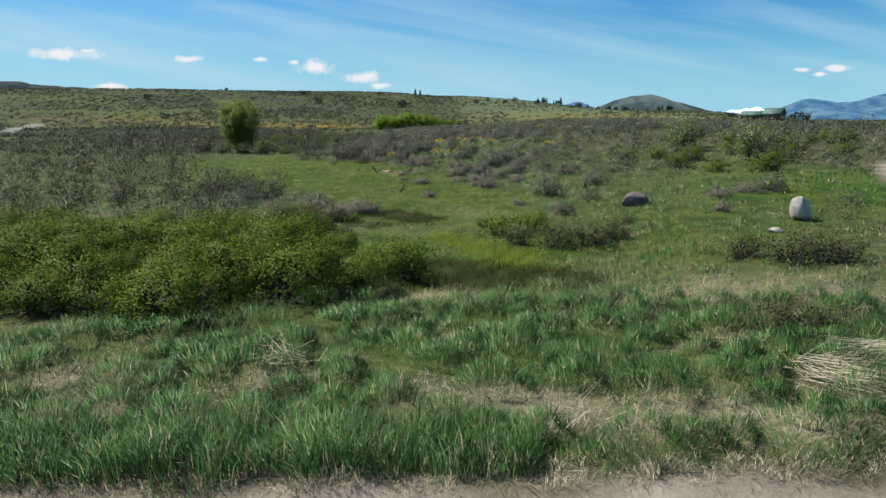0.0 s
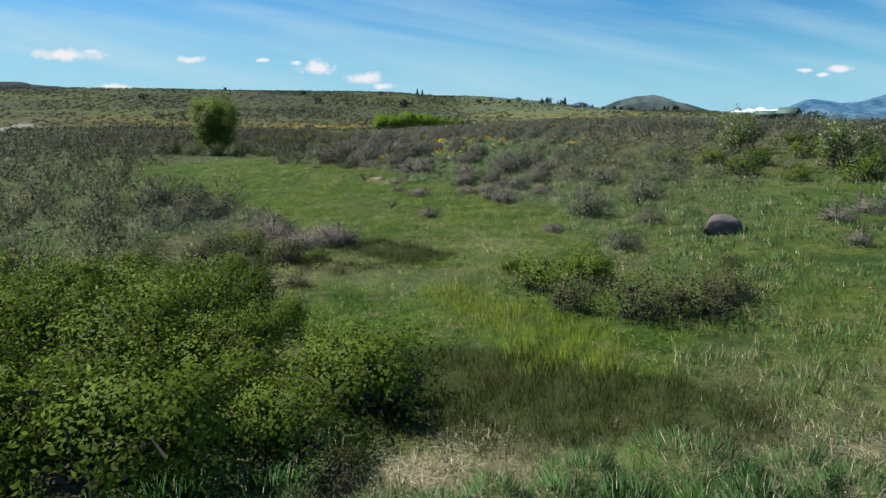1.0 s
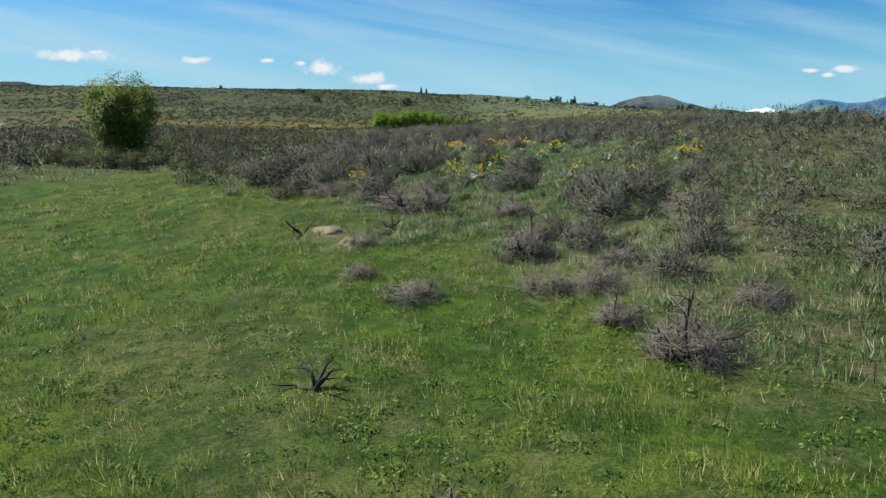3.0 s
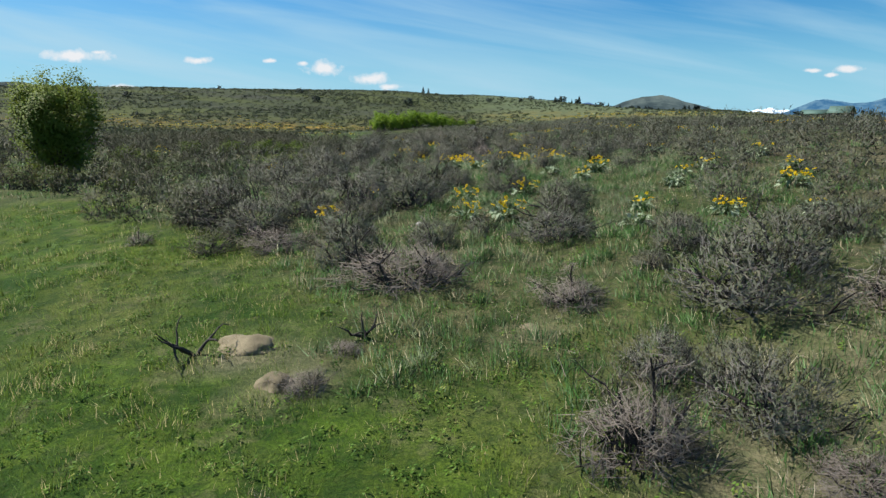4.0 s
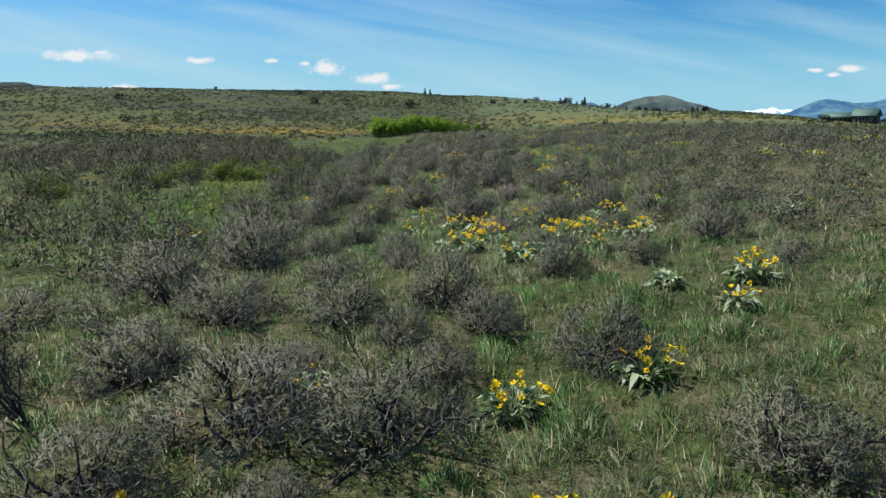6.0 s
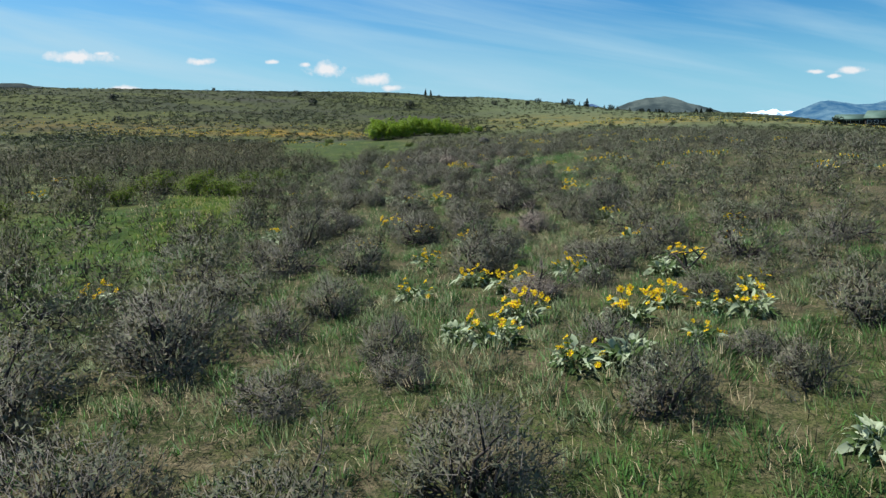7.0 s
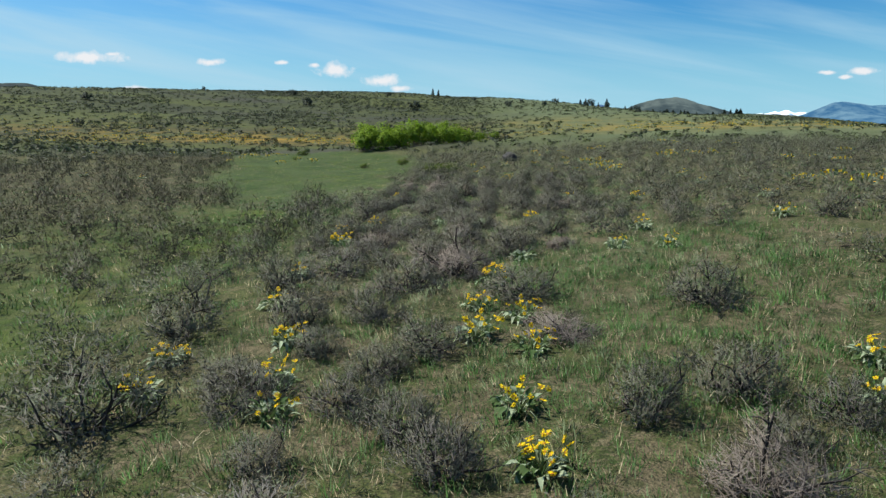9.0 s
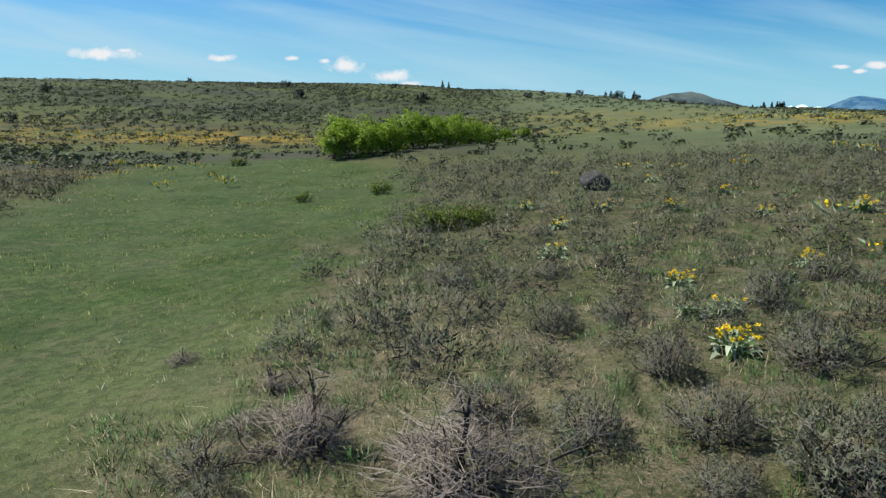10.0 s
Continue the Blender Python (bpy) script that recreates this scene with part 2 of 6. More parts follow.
# ---- the lie of the land ----
def ss(a, b, v):
    t = np.clip((np.asarray(v, float) - a) / (b - a), 0, 1)
    return t * t * (3 - 2 * t)
def bump(x, y, cx, cy, rx, ry):
    return np.exp(-((x - cx) / rx) ** 2 - ((y - cy) / ry) ** 2)
def ground(x, y):
    x = np.asarray(x, float); y = np.asarray(y, float)
    # rise along the way: road edge, wet meadow, sage bench, far flat
    z = 0.35 + 0.25 * ss(3, 7, y) + 0.35 * ss(17, 28, y) + 1.2 * ss(29, 53, y) + 0.2 * ss(55, 80, y)
    z = z - 0.45 * ss(82, 118, y)
    # cross fall: bench on the right, swale on the left
    k = ss(12, 45, y)
    z = z + (0.035 + 0.025 * k) * np.clip(x, 0, 18)
    z = z - 0.75 * k * ss(0, 14, -x) * (1 - 0.3 * ss(100, 140, y)) + 0.5 * ss(16, 60, -x) * ss(40, 75, y)
    z = z + 0.35 * bump(x, y, -8, 17, 6, 6)
    # plateau on the right, falling towards the valley
    u = x / np.maximum(y, 1.0)
    z = z + 7.6 * np.clip((y - 85) / 335, 0, 1) * ss(-12, 70, x) * (1 - 0.9 * ss(0.34, 0.56, u)) - 7 * ss(520, 900, y) * ss(30, 130, x)
    # long hill ahead
    v = (y - 165) / np.maximum(335 + 0.75 * np.minimum(x, 0), 150)
    top = 21.5 * (1 - 0.97 * ss(-35, 110, x)) - 0.028 * np.clip(-x - 60, 0, 190) + 0.7 * np.sin(x / 31 + 1)
    z = z + top * ss(0, 1, v) ** 1.15 - 16 * ss(1.05, 2.4, v)
    # low rise under the willow thicket, and small unevenness
    z = z + 0.9 * bump(x, y, -8, 172, 13, 22)
    for i in range(12):
        w, way = 1.7 * 1.22 ** i, 2.399 * i
        z = z + 0.0042 * w ** 0.8 * np.sin((x * math.cos(way) + y * math.sin(way)) * 6.28 / w + 1.7 * i + 1.1 * np.sin((x * math.sin(way) - y * math.cos(way)) * 2.4 / w))
    return z


def ground_at(x, y):
    return float(ground(x, y))


def along(points, x, y):
    """How deep (x, y) lies in a band of circles (cx, cy, r) strung together: 1 inside, 0 outside."""
    best = np.full(np.shape(x), -9.0)
    for (ax, ay, ar), (bx, by, br) in zip(points, points[1:]):
        t = np.clip(((x - ax) * (bx - ax) + (y - ay) * (by - ay)) / ((bx - ax) ** 2 + (by - ay) ** 2), 0, 1)
        r = ar + t * (br - ar)
        d = np.hypot(x - ax - t * (bx - ax), y - ay - t * (by - ay))
        best = np.maximum(best, (r - d) / np.maximum(0.35 * r, 0.6))
    wob = 0.35 * np.sin(0.9 * x + 1.7 * np.sin(0.6 * y)) + 0.25 * np.sin(2.1 * y + 1.3 * x)
    return ss(-0.4, 0.7, best + wob)


WET = ((0.6, 14.0, 2.6), (0.4, 20, 3.6), (-0.2, 26, 4.2), (-3.0, 32, 4.6), (-8.5, 39, 5.2), (-13, 45.5, 4.5))
LAWN = ((-10, 113, 5.0), (-13, 124, 8.0), (-14, 138, 10), (-17, 150, 10), (-20, 157, 9))
GLADE = ((-8.5, 63, 1.3), (-9.7, 69, 1.8), (-12, 76, 1.6))
POOLS = ((-1.7, 22.9, 0.85), (-0.8, 21.9, 0.9), (-0.7, 21.0, 0.6))
POOLS_NEAR = ((-0.2, 15.0, 1.3), (1.1, 14.3, 1.2), (3.0, 13.9, 0.9))
RUSHES = ((-3.6, 21.5, 0.8), (-2.2, 20.9, 0.9), (-0.8, 20.5, 0.6))
LIME = ((1.9, 15.7, 0.7), (1.0, 17.6, 0.6), (0.2, 19.0, 0.6))
TRAIL = ((21, 3.5, 0.9), (18, 13, 0.9), (17.3, 21, 0.9), (17.9, 24.7, 1.0), (20.8, 30, 1.1), (25.5, 35.4, 1.1), (40, 40, 1.3))
GRAVEL = ((-110, 100, 1.6), (-77, 121, 1.6), (-112, 183, 1.7), (-122, 209, 1.9), (-130, 221, 1.9), (-145, 222, 1.6))


def patchy(x, y):
    """Uneven growth, 0 to 1, in patches a step or two across."""
    return np.clip(0.5 + 0.3 * np.sin(1.1 * x + 2 * np.sin(0.45 * y)) + 0.3 * np.sin(0.8 * y + 1.3 * np.sin(0.6 * x + 1)) + 0.2 * np.sin(2.3 * x + 1.9 * y), 0, 1)


def meadow_share(x, y):
    return np.clip(along(WET, x, y) + along(LAWN, x, y) + 0.7 * along(GLADE, x, y), 0, 1)


def lush_share(x, y):
    return np.clip((0.62 + 0.5 * patchy(x, y)) * along(WET, x, y) + (0.3 + 0.5 * patchy(x, y)) * along(LAWN, x, y) + 0.6 * along(GLADE, x, y) + 0.9 * bump(x, y, 15, 25, 5, 5) + 0.45 * bump(x, y, 14, 33, 8, 10) + 0.5 * bump(x, y, 2, 36.5, 4, 4) + 0.8 * bump(x, y, 6.5, 18.5, 5, 8) + 0.75 * bump(x, y, 0, 9.5, 9, 3) + 0.5 * patchy(x, y) * (bump(x, y, -11, 104, 5, 7) + bump(x, y, -11, 80, 3.5, 5) + bump(x, y, 3.5, 46, 4, 5)) + 0.45 * ss(-4, -9, x) * ss(18, 24, y) * ss(112, 92, y) + 0.5 * bump(x, y, -8, 98, 4, 8) + 0.55 * bump(x, y, -9.6, 61, 2.6, 6) + 0.5 * bump(x, y, -13.5, 68, 4, 4), 0, 1)


def road_share(x, y):
    return (1 - ss(5.6, 5.95, y + 0.10 * np.sin(1.9 * x) + 0.07 * np.sin(4.7 * x) - 0.01 * x)) * ss(-0.6, 0.6, y - 0.01 * x + 0.3 * np.sin(0.9 * x))


def straw_share(x, y):
    s = 0.5 * bump(x, y, 5.2, 7.8, 1.2, 0.6) + 0.25 * bump(x, y, 5.5, 12.2, 3.0, 1.5) + 0.45 * bump(x, y, 2.6, 34.3, 1.6, 1.6) + 0.3 * bump(x, y, -2.5, 112, 5, 4)
    s = s + 0.8 * bump(x, y, 0.2, 7.7, 0.8, 0.45) + 0.7 * bump(x, y, 1.3, 7.7, 0.5, 0.4) + 1.1 * bump(x, y, 3.1, 7.2, 0.8, 0.45) + 1.0 * bump(x, y, 4.0, 6.8, 0.7, 0.4) + 0.9 * bump(x, y, -4.7, 8.4, 0.6, 0.4)
    s = s + 0.9 * bump(x, y, -2.1, 8.5, 0.5, 0.35) + 0.38 * bump(x, y, 6.4, 12.4, 2.1, 1.5) + 1.0 * bump(x, y, 0.2, 12.8, 1.2, 0.5) + 0.3 * bump(x, y, 3.8, 12.7, 1.5, 0.7) + 0.5 * bump(x, y, 4.3, 9.6, 0.7, 0.5)
    s = s + 0.9 * bump(x, y, -2.6, 37.0, 0.55, 0.4) + 0.7 * bump(x, y, -2.1, 36.3, 0.35, 0.3) + 0.5 * bump(x, y, 0.6, 37.6, 0.3, 0.3)
    s = s + 0.4 * bump(x, y, 1.5, 7.2, 1.5, 0.6) + 0.6 * bump(x, y, -3.8, 7.6, 0.8, 0.5) + 0.35 * bump(x, y, 4.5, 36.5, 2, 2) + 0.45 * patchy(x * 1.7, y * 1.7) * bump(x, y, 1.4, 22, 2.5, 3.0) + 0.4 * patchy(x * 1.7, y * 1.7) * bump(x, y, -3, 20, 2, 1.2) + 0.2 * bump(x, y, -0.5, 94, 5, 4)
    return np.clip(s, 0, 1)


def link_mesh(name, v, f, mats, index=None, smooth=False, normals=None, wind=True):
    """A mesh from arrays of corners and triangles; normals round off the shading of leafy masses."""
    me = bpy.data.meshes.new(name)
    v, f = np.asarray(v, np.float32), np.asarray(f, np.int32)
    if normals is not None and wind:
        side = np.cross(v[f[:, 1]] - v[f[:, 0]], v[f[:, 2]] - v[f[:, 0]])
        f = np.where((np.sum(side * normals[f[:, 0]], -1) < 0)[:, None], f[:, ::-1], f)
    smooth = smooth or normals is not None
    me.vertices.add(len(v))
    me.vertices.foreach_set("co", v.ravel())
    me.loops.add(f.size)
    me.loops.foreach_set("vertex_index", f.ravel())
    me.polygons.add(len(f))
    me.polygons.foreach_set("loop_start", np.arange(len(f), dtype=np.int32) * f.shape[1])
    for m in mats:
        me.materials.append(m)
    if index is not None:
        me.polygons.foreach_set("material_index", np.asarray(index, np.int32))
    if smooth:
        me.polygons.foreach_set("use_smooth", np.ones(len(f), bool))
    me.update(calc_edges=True)
    if normals is not None:
        me.attributes.new("custom_normal", "FLOAT_VECTOR", "POINT").data.foreach_set("vector", np.ascontiguousarray(normals, np.float32).ravel())
    return me


def lines(*spans):
    out = []
    for a, b, n in spans:
        out += list(np.linspace(a, b, n, endpoint=False))
    return np.array(out)


gx = np.r_[-lines((22, 60, 22), (60, 200, 28), (200, 900, 26), (900, 4800, 12))[::-1], lines((-22, 22, 64)), lines((22, 60, 22), (60, 200, 28), (200, 900, 26), (900, 4801, 13))]
gy = lines((-60, -4, 14), (-4, 4, 12), (4, 30, 60), (30, 60, 44), (60, 125, 66), (125, 210, 40), (210, 520, 42), (520, 1200, 16), (1200, 4800, 8))
GX, GY = np.meshgrid(gx, gy)
GZ = ground(GX, GY)
nx, ny = len(gx), len(gy)
quad = np.arange(nx * ny).reshape(ny, nx)
faces = np.stack([quad[:-1, :-1], quad[:-1, 1:], quad[1:, 1:], quad[1:, :-1]], -1).reshape(-1, 4)

m = Nodes("ground_cover")
pos = m.position()
attr = {}
for key in ("meadow", "road", "straw", "gravel", "far", "gold", "pool", "pasture", "lawn"):
    a = m.add("ShaderNodeAttribute")
    a.attribute_name = key
    attr[key] = a.outputs["Fac"]
big, mid, fine = m.noise(0.12, 4), m.noise(1.1, 5), m.noise(14.0, 6, 0.7)
tuft, crumb = m.noise(4.2, 7, 0.72), m.noise(36.0, 5, 0.7)
bench = m.mix(m.span(mid, 0.4, 0.6), (0.034, 0.044, 0.015), (0.082, 0.090, 0.032))
bench = m.mix(m.span(big, 0.45, 0.6, 0, 0.5), bench, (0.050, 0.074, 0.020))
bench = m.mix(m.span(m.noise(0.9, 7, 0.72), 0.49, 0.56, 0, 0.65), bench, (0.155, 0.118, 0.078))
bench = m.mix(m.span(tuft, 0.49, 0.54, 0, 0.7), bench, (0.032, 0.046, 0.014))
bench = m.mix(m.span(m.noise(6.3, 7, 0.75), 0.53, 0.59, 0, 0.6), bench, (0.21, 0.165, 0.105))
bench = m.mix(m.span(fine, 0.51, 0.58, 0, 0.6), bench, (0.12, 0.10, 0.055))
bench = m.mix(m.span(crumb, 0.42, 0.52, 0.75, 0.0), bench, (0.016, 0.017, 0.01))
lush = m.mix(m.span(mid, 0.38, 0.62), (0.018, 0.050, 0.004), (0.072, 0.122, 0.011))
lush = m.mix(m.span(m.noise(0.45, 5, 0.6), 0.46, 0.6, 0, 0.6), lush, (0.105, 0.130, 0.016))
lush = m.mix(m.span(m.noise(0.6, 5, 0.65), 0.45, 0.36, 0, 0.7), lush, (0.018, 0.050, 0.006))
lush = m.mix(m.span(tuft, 0.48, 0.56, 0, 0.7), lush, (0.018, 0.045, 0.006))
lush = m.mix(m.span(fine, 0.5, 0.7, 0, 0.5), lush, (0.095, 0.115, 0.028))
lush = m.mix(m.span(m.noise(1.4, 7, 0.72), 0.54, 0.63, 0, 0.5), lush, (0.16, 0.145, 0.07))
lush = m.mix(m.span(crumb, 0.4, 0.58, 0.6, 0.0), lush, (0.012, 0.026, 0.005))
farc = m.mix(m.span(m.noise(0.045, 5, 0.65), 0.38, 0.62), (0.032, 0.039, 0.017), (0.066, 0.078, 0.026))
farc = m.mix(m.span(m.noise(0.33, 5, 0.75), 0.47, 0.56, 0, 0.85), farc, (0.032, 0.037, 0.020))
farc = m.mix(m.span(m.noise(1.0, 5, 0.75), 0.48, 0.58, 0, 0.6), farc, (0.036, 0.040, 0.024))
stretch = m.add("ShaderNodeVectorMath")
stretch.operation = "MULTIPLY"
stretch.inputs[1].default_value = (0.3, 1.0, 1.0)
m.link(pos, stretch.inputs[0])
bands = m.noise(0.05, 6, 0.65, stretch.outputs[0])
farc = m.mix(m.span(bands, 0.5, 0.58, 0, 0.6), farc, (0.074, 0.086, 0.022))
farc = m.mix(m.span(bands, 0.42, 0.36, 0, 0.7), farc, (0.048, 0.048, 0.036))
dry = m.mix(m.span(fine, 0.3, 0.7), (0.20, 0.155, 0.10), (0.44, 0.36, 0.25))
dry = m.mix(m.span(crumb, 0.42, 0.58, 0.45, 0.0), dry, (0.09, 0.08, 0.045))
dry = m.mix(m.span(tuft, 0.46, 0.56, 0, 0.35), dry, (0.09, 0.12, 0.05))
soil = m.mix(m.span(mid, 0.35, 0.65), (0.18, 0.14, 0.11), (0.28, 0.225, 0.18))
soil = m.mix(m.span(fine, 0.5, 0.8, 0, 0.6), soil, (0.36, 0.31, 0.25))
pasture = m.mix(m.span(m.noise(0.25, 6, 0.7), 0.38, 0.62), (0.060, 0.078, 0.036), (0.105, 0.122, 0.060))
farc = m.mix(attr["pasture"], farc, pasture)
farc = m.mix(m.math("MULTIPLY", attr["gold"], m.span(m.noise(0.16, 5, 0.7), 0.42, 0.62)), farc, (0.24, 0.15, 0.02))
c = m.mix(attr["far"], bench, farc)
c = m.mix(attr["meadow"], c, lush)
lawn = m.mix(m.span(m.noise(0.35, 7, 0.7), 0.4, 0.6), (0.024, 0.050, 0.012), (0.058, 0.090, 0.030))
lawn = m.mix(m.span(m.noise(1.3, 7, 0.75), 0.5, 0.6, 0, 0.6), lawn, (0.095, 0.090, 0.048))
lawn = m.mix(m.span(tuft, 0.47, 0.56, 0, 0.65), lawn, (0.018, 0.034, 0.010))
c = m.mix(attr["lawn"], c, lawn)
c = m.mix(attr["pool"], c, m.mix(m.span(fine, 0.35, 0.65), (0.022, 0.032, 0.007), (0.05, 0.06, 0.018)))
c = m.mix(attr["straw"], c, dry)
c = m.mix(attr["road"], c, soil)
c = m.mix(attr["gravel"], c, (0.24, 0.225, 0.20))
GROUND = m.surface(c, 0.95, m.math("ADD", fine, m.math("MULTIPLY", mid, 2.0)), 0.8, 0.05, specular=0.1)

me = link_mesh("ground", np.stack([GX, GY, GZ], -1).reshape(-1, 3), faces, [GROUND], smooth=True)
gold = bump(GX, GY, -42, 212, 34, 16) + 0.4 * bump(GX, GY, -100, 230, 40, 22) + bump(GX, GY, 52, 208, 34, 16) + bump(GX, GY, 95, 185, 30, 10) + 0.6 * bump(GX, GY, -30, 150, 18, 8) + 0.4 * bump(GX, GY, 20, 250, 40, 20)
for key, values in (("meadow", lush_share(GX, GY) * (1 - road_share(GX, GY))), ("road", np.maximum(road_share(GX, GY), along(TRAIL, GX, GY))), ("straw", straw_share(GX, GY) * 0.8),
                    ("gravel", along(GRAVEL, GX, GY)), ("far", ss(105, 170, np.hypot(GX, GY - 20))), ("gold", np.clip(gold, 0, 1)), ("lawn", 0.7 * along(LAWN, GX, GY)), ("pasture", ss(-6, 34, GX) * ss(100, 150, GY)), ("pool", np.maximum(np.maximum(along(POOLS, GX, GY), along(POOLS_NEAR, GX, GY)), 0.6 * along(RUSHES, GX, GY)))):
    me.attributes.new(key, "FLOAT", "POINT").data.foreach_set("value", np.asarray(values, np.float32).ravel())
tagged(new("ground", me), "rolling sagebrush ground with wet green meadow and dirt track", "ground", kind="structure")


# ---- distant mountains ----
def mountain(name, profile, dist, depth, color, haze, snow=None, label="", rough=0.012, jagged=0.03):
    """A ridge far off: profile gives its top as (u, v) slopes seen from the start, dist its distance."""
    rng = np.random.default_rng(int(dist))
    us = np.linspace(profile[0][0], profile[-1][0], 90)
    pu, pv = np.array(profile).T
    top = np.interp(us, pu, pv) * dist
    jag = np.zeros(len(us))
    for k in range(1, 7):
        jag += np.sin(us * 37 * 1.9 ** k + rng.uniform(0, 6)) * 0.6 ** k
    top = top * (1 + jagged * jag)
    rows = np.linspace(-1, 1, 25)
    v = []
    for r in rows:
        ridge = 1 - abs(r) ** 0.8
        wob = sum(np.sin(us * 60 * 1.7 ** k + r * 5 * k + rng.uniform(0, 6)) * 0.55 ** k for k in range(1, 6))
        z = -30 + (top + 30) * ridge * (1 + rough * 9 * wob * (1 - ridge) * 0.5)
        y = dist + r * depth + 0.1 * depth * wob * (1 - ridge)
        v.append(np.stack([us * dist, y, z], -1))
    v = np.array(v)
    q = np.arange(v.shape[0] * v.shape[1]).reshape(v.shape[:2])
    f = np.stack([q[:-1, :-1], q[:-1, 1:], q[1:, 1:], q[1:, :-1]], -1).reshape(-1, 4)
    m = Nodes(name)
    n = m.noise(0.009, 8, 0.68)
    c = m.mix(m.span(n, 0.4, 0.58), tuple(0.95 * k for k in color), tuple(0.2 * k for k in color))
    if snow is not None:
        sep = m.add("ShaderNodeSeparateXYZ")
        m.link(m.position(), sep.inputs[0])
        line = m.math("ADD", sep.outputs[2], m.math("MULTIPLY", m.noise(0.02, 7, 0.7), snow[1]))
        c = m.mix(m.span(line, snow[0], snow[0] + 25), c, (0.85, 0.87, 0.9))
    p = m.add("ShaderNodeBsdfPrincipled", Roughness=1.0)
    m.link(c, p.inputs["Base Color"])
    p.inputs["Specular IOR Level"].default_value = 0.0
    p.inputs["Emission Color"].default_value = (*haze, 1)   # blue emission painted in for light scattered by kilometres of air
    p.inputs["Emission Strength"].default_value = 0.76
    m.link(p.outputs[0], m.out.inputs["Surface"])
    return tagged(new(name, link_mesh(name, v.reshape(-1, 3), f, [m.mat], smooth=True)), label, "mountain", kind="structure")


# haze is painted on: emission throughout, bluish base colour on peak and snow range
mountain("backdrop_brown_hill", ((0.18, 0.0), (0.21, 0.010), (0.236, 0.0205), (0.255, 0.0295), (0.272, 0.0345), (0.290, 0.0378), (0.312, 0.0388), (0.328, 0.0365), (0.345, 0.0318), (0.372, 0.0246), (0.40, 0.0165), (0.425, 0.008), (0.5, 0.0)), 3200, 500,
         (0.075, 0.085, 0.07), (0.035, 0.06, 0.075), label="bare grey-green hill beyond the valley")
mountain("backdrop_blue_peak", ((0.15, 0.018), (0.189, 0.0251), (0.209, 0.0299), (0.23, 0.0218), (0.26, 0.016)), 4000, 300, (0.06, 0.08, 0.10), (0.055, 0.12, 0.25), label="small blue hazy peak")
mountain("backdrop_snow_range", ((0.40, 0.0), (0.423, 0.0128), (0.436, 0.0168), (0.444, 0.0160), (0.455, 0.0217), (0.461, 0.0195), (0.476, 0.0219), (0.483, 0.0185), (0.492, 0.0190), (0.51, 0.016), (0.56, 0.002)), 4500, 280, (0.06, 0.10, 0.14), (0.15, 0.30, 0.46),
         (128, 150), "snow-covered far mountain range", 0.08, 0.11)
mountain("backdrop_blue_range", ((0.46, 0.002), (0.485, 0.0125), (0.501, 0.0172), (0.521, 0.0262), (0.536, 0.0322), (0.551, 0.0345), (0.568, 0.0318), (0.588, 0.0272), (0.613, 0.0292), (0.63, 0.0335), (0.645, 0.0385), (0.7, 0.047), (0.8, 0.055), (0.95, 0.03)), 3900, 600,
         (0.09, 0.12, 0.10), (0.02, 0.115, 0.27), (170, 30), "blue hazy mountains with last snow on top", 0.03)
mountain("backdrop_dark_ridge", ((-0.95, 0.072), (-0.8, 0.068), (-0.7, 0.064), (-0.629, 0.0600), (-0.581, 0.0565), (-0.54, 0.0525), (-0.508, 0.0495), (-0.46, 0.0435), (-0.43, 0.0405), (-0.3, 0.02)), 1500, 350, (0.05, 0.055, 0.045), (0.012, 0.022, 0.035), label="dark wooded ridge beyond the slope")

# ---- building blocks ----
def part(name, mesh, parent, label="", at=None, kind=""):
    ob = new(name, mesh)
    ob.parent = parent
    if at is not None:
        ob.matrix_basis = at
    return tagged(ob, label, kind=kind)


def thing(name, label, category, group="", at=None, kind=""):
    ob = new(name)
    ob.empty_display_size = 0.2
    if at is not None:
        ob.matrix_basis = at
    return tagged(ob, label, category, group, kind)


def unit(a):
    return a / np.maximum(np.linalg.norm(a, axis=-1, keepdims=True), 1e-9)


def join(pieces):
    """Joins (corners, triangles) pairs."""
    vs, fs, base = [], [], 0
    for v, f, *_ in pieces:
        vs.append(v)
        fs.append(np.asarray(f) + base)
        base += len(v)
    if len(pieces[0]) > 2:
        return np.concatenate(vs), np.concatenate(fs), np.concatenate([p[2] for p in pieces])
    return np.concatenate(vs), np.concatenate(fs)


def leafy_mesh(name, mass, mats):
    """A mesh of many leaves that shade as one rounded mass."""
    return link_mesh(name, mass[0], mass[1], mats, normals=mass[2])


def tube(points, radii, sides=4):
    """A tapered stem through points."""
    p = np.asarray(points, float)
    d = unit(np.gradient(p, axis=0))
    a = unit(np.cross(d, np.array([0.31, 0.87, 0.38])))
    b = np.cross(d, a)
    ang = np.arange(sides) * 2 * np.pi / sides
    ring = np.cos(ang)[None, :, None] * a[:, None] + np.sin(ang)[None, :, None] * b[:, None]
    v = (p[:, None] + ring * np.asarray(radii)[:, None, None]).reshape(-1, 3)
    i = np.arange(len(p) - 1)[:, None] * sides
    j, k = np.arange(sides)[None], (np.arange(sides)[None] + 1) % sides
    f = np.concatenate([np.stack([i + j, i + k, i + sides + k], -1).reshape(-1, 3), np.stack([i + j, i + sides + k, i + sides + j], -1).reshape(-1, 3)])
    return v, f


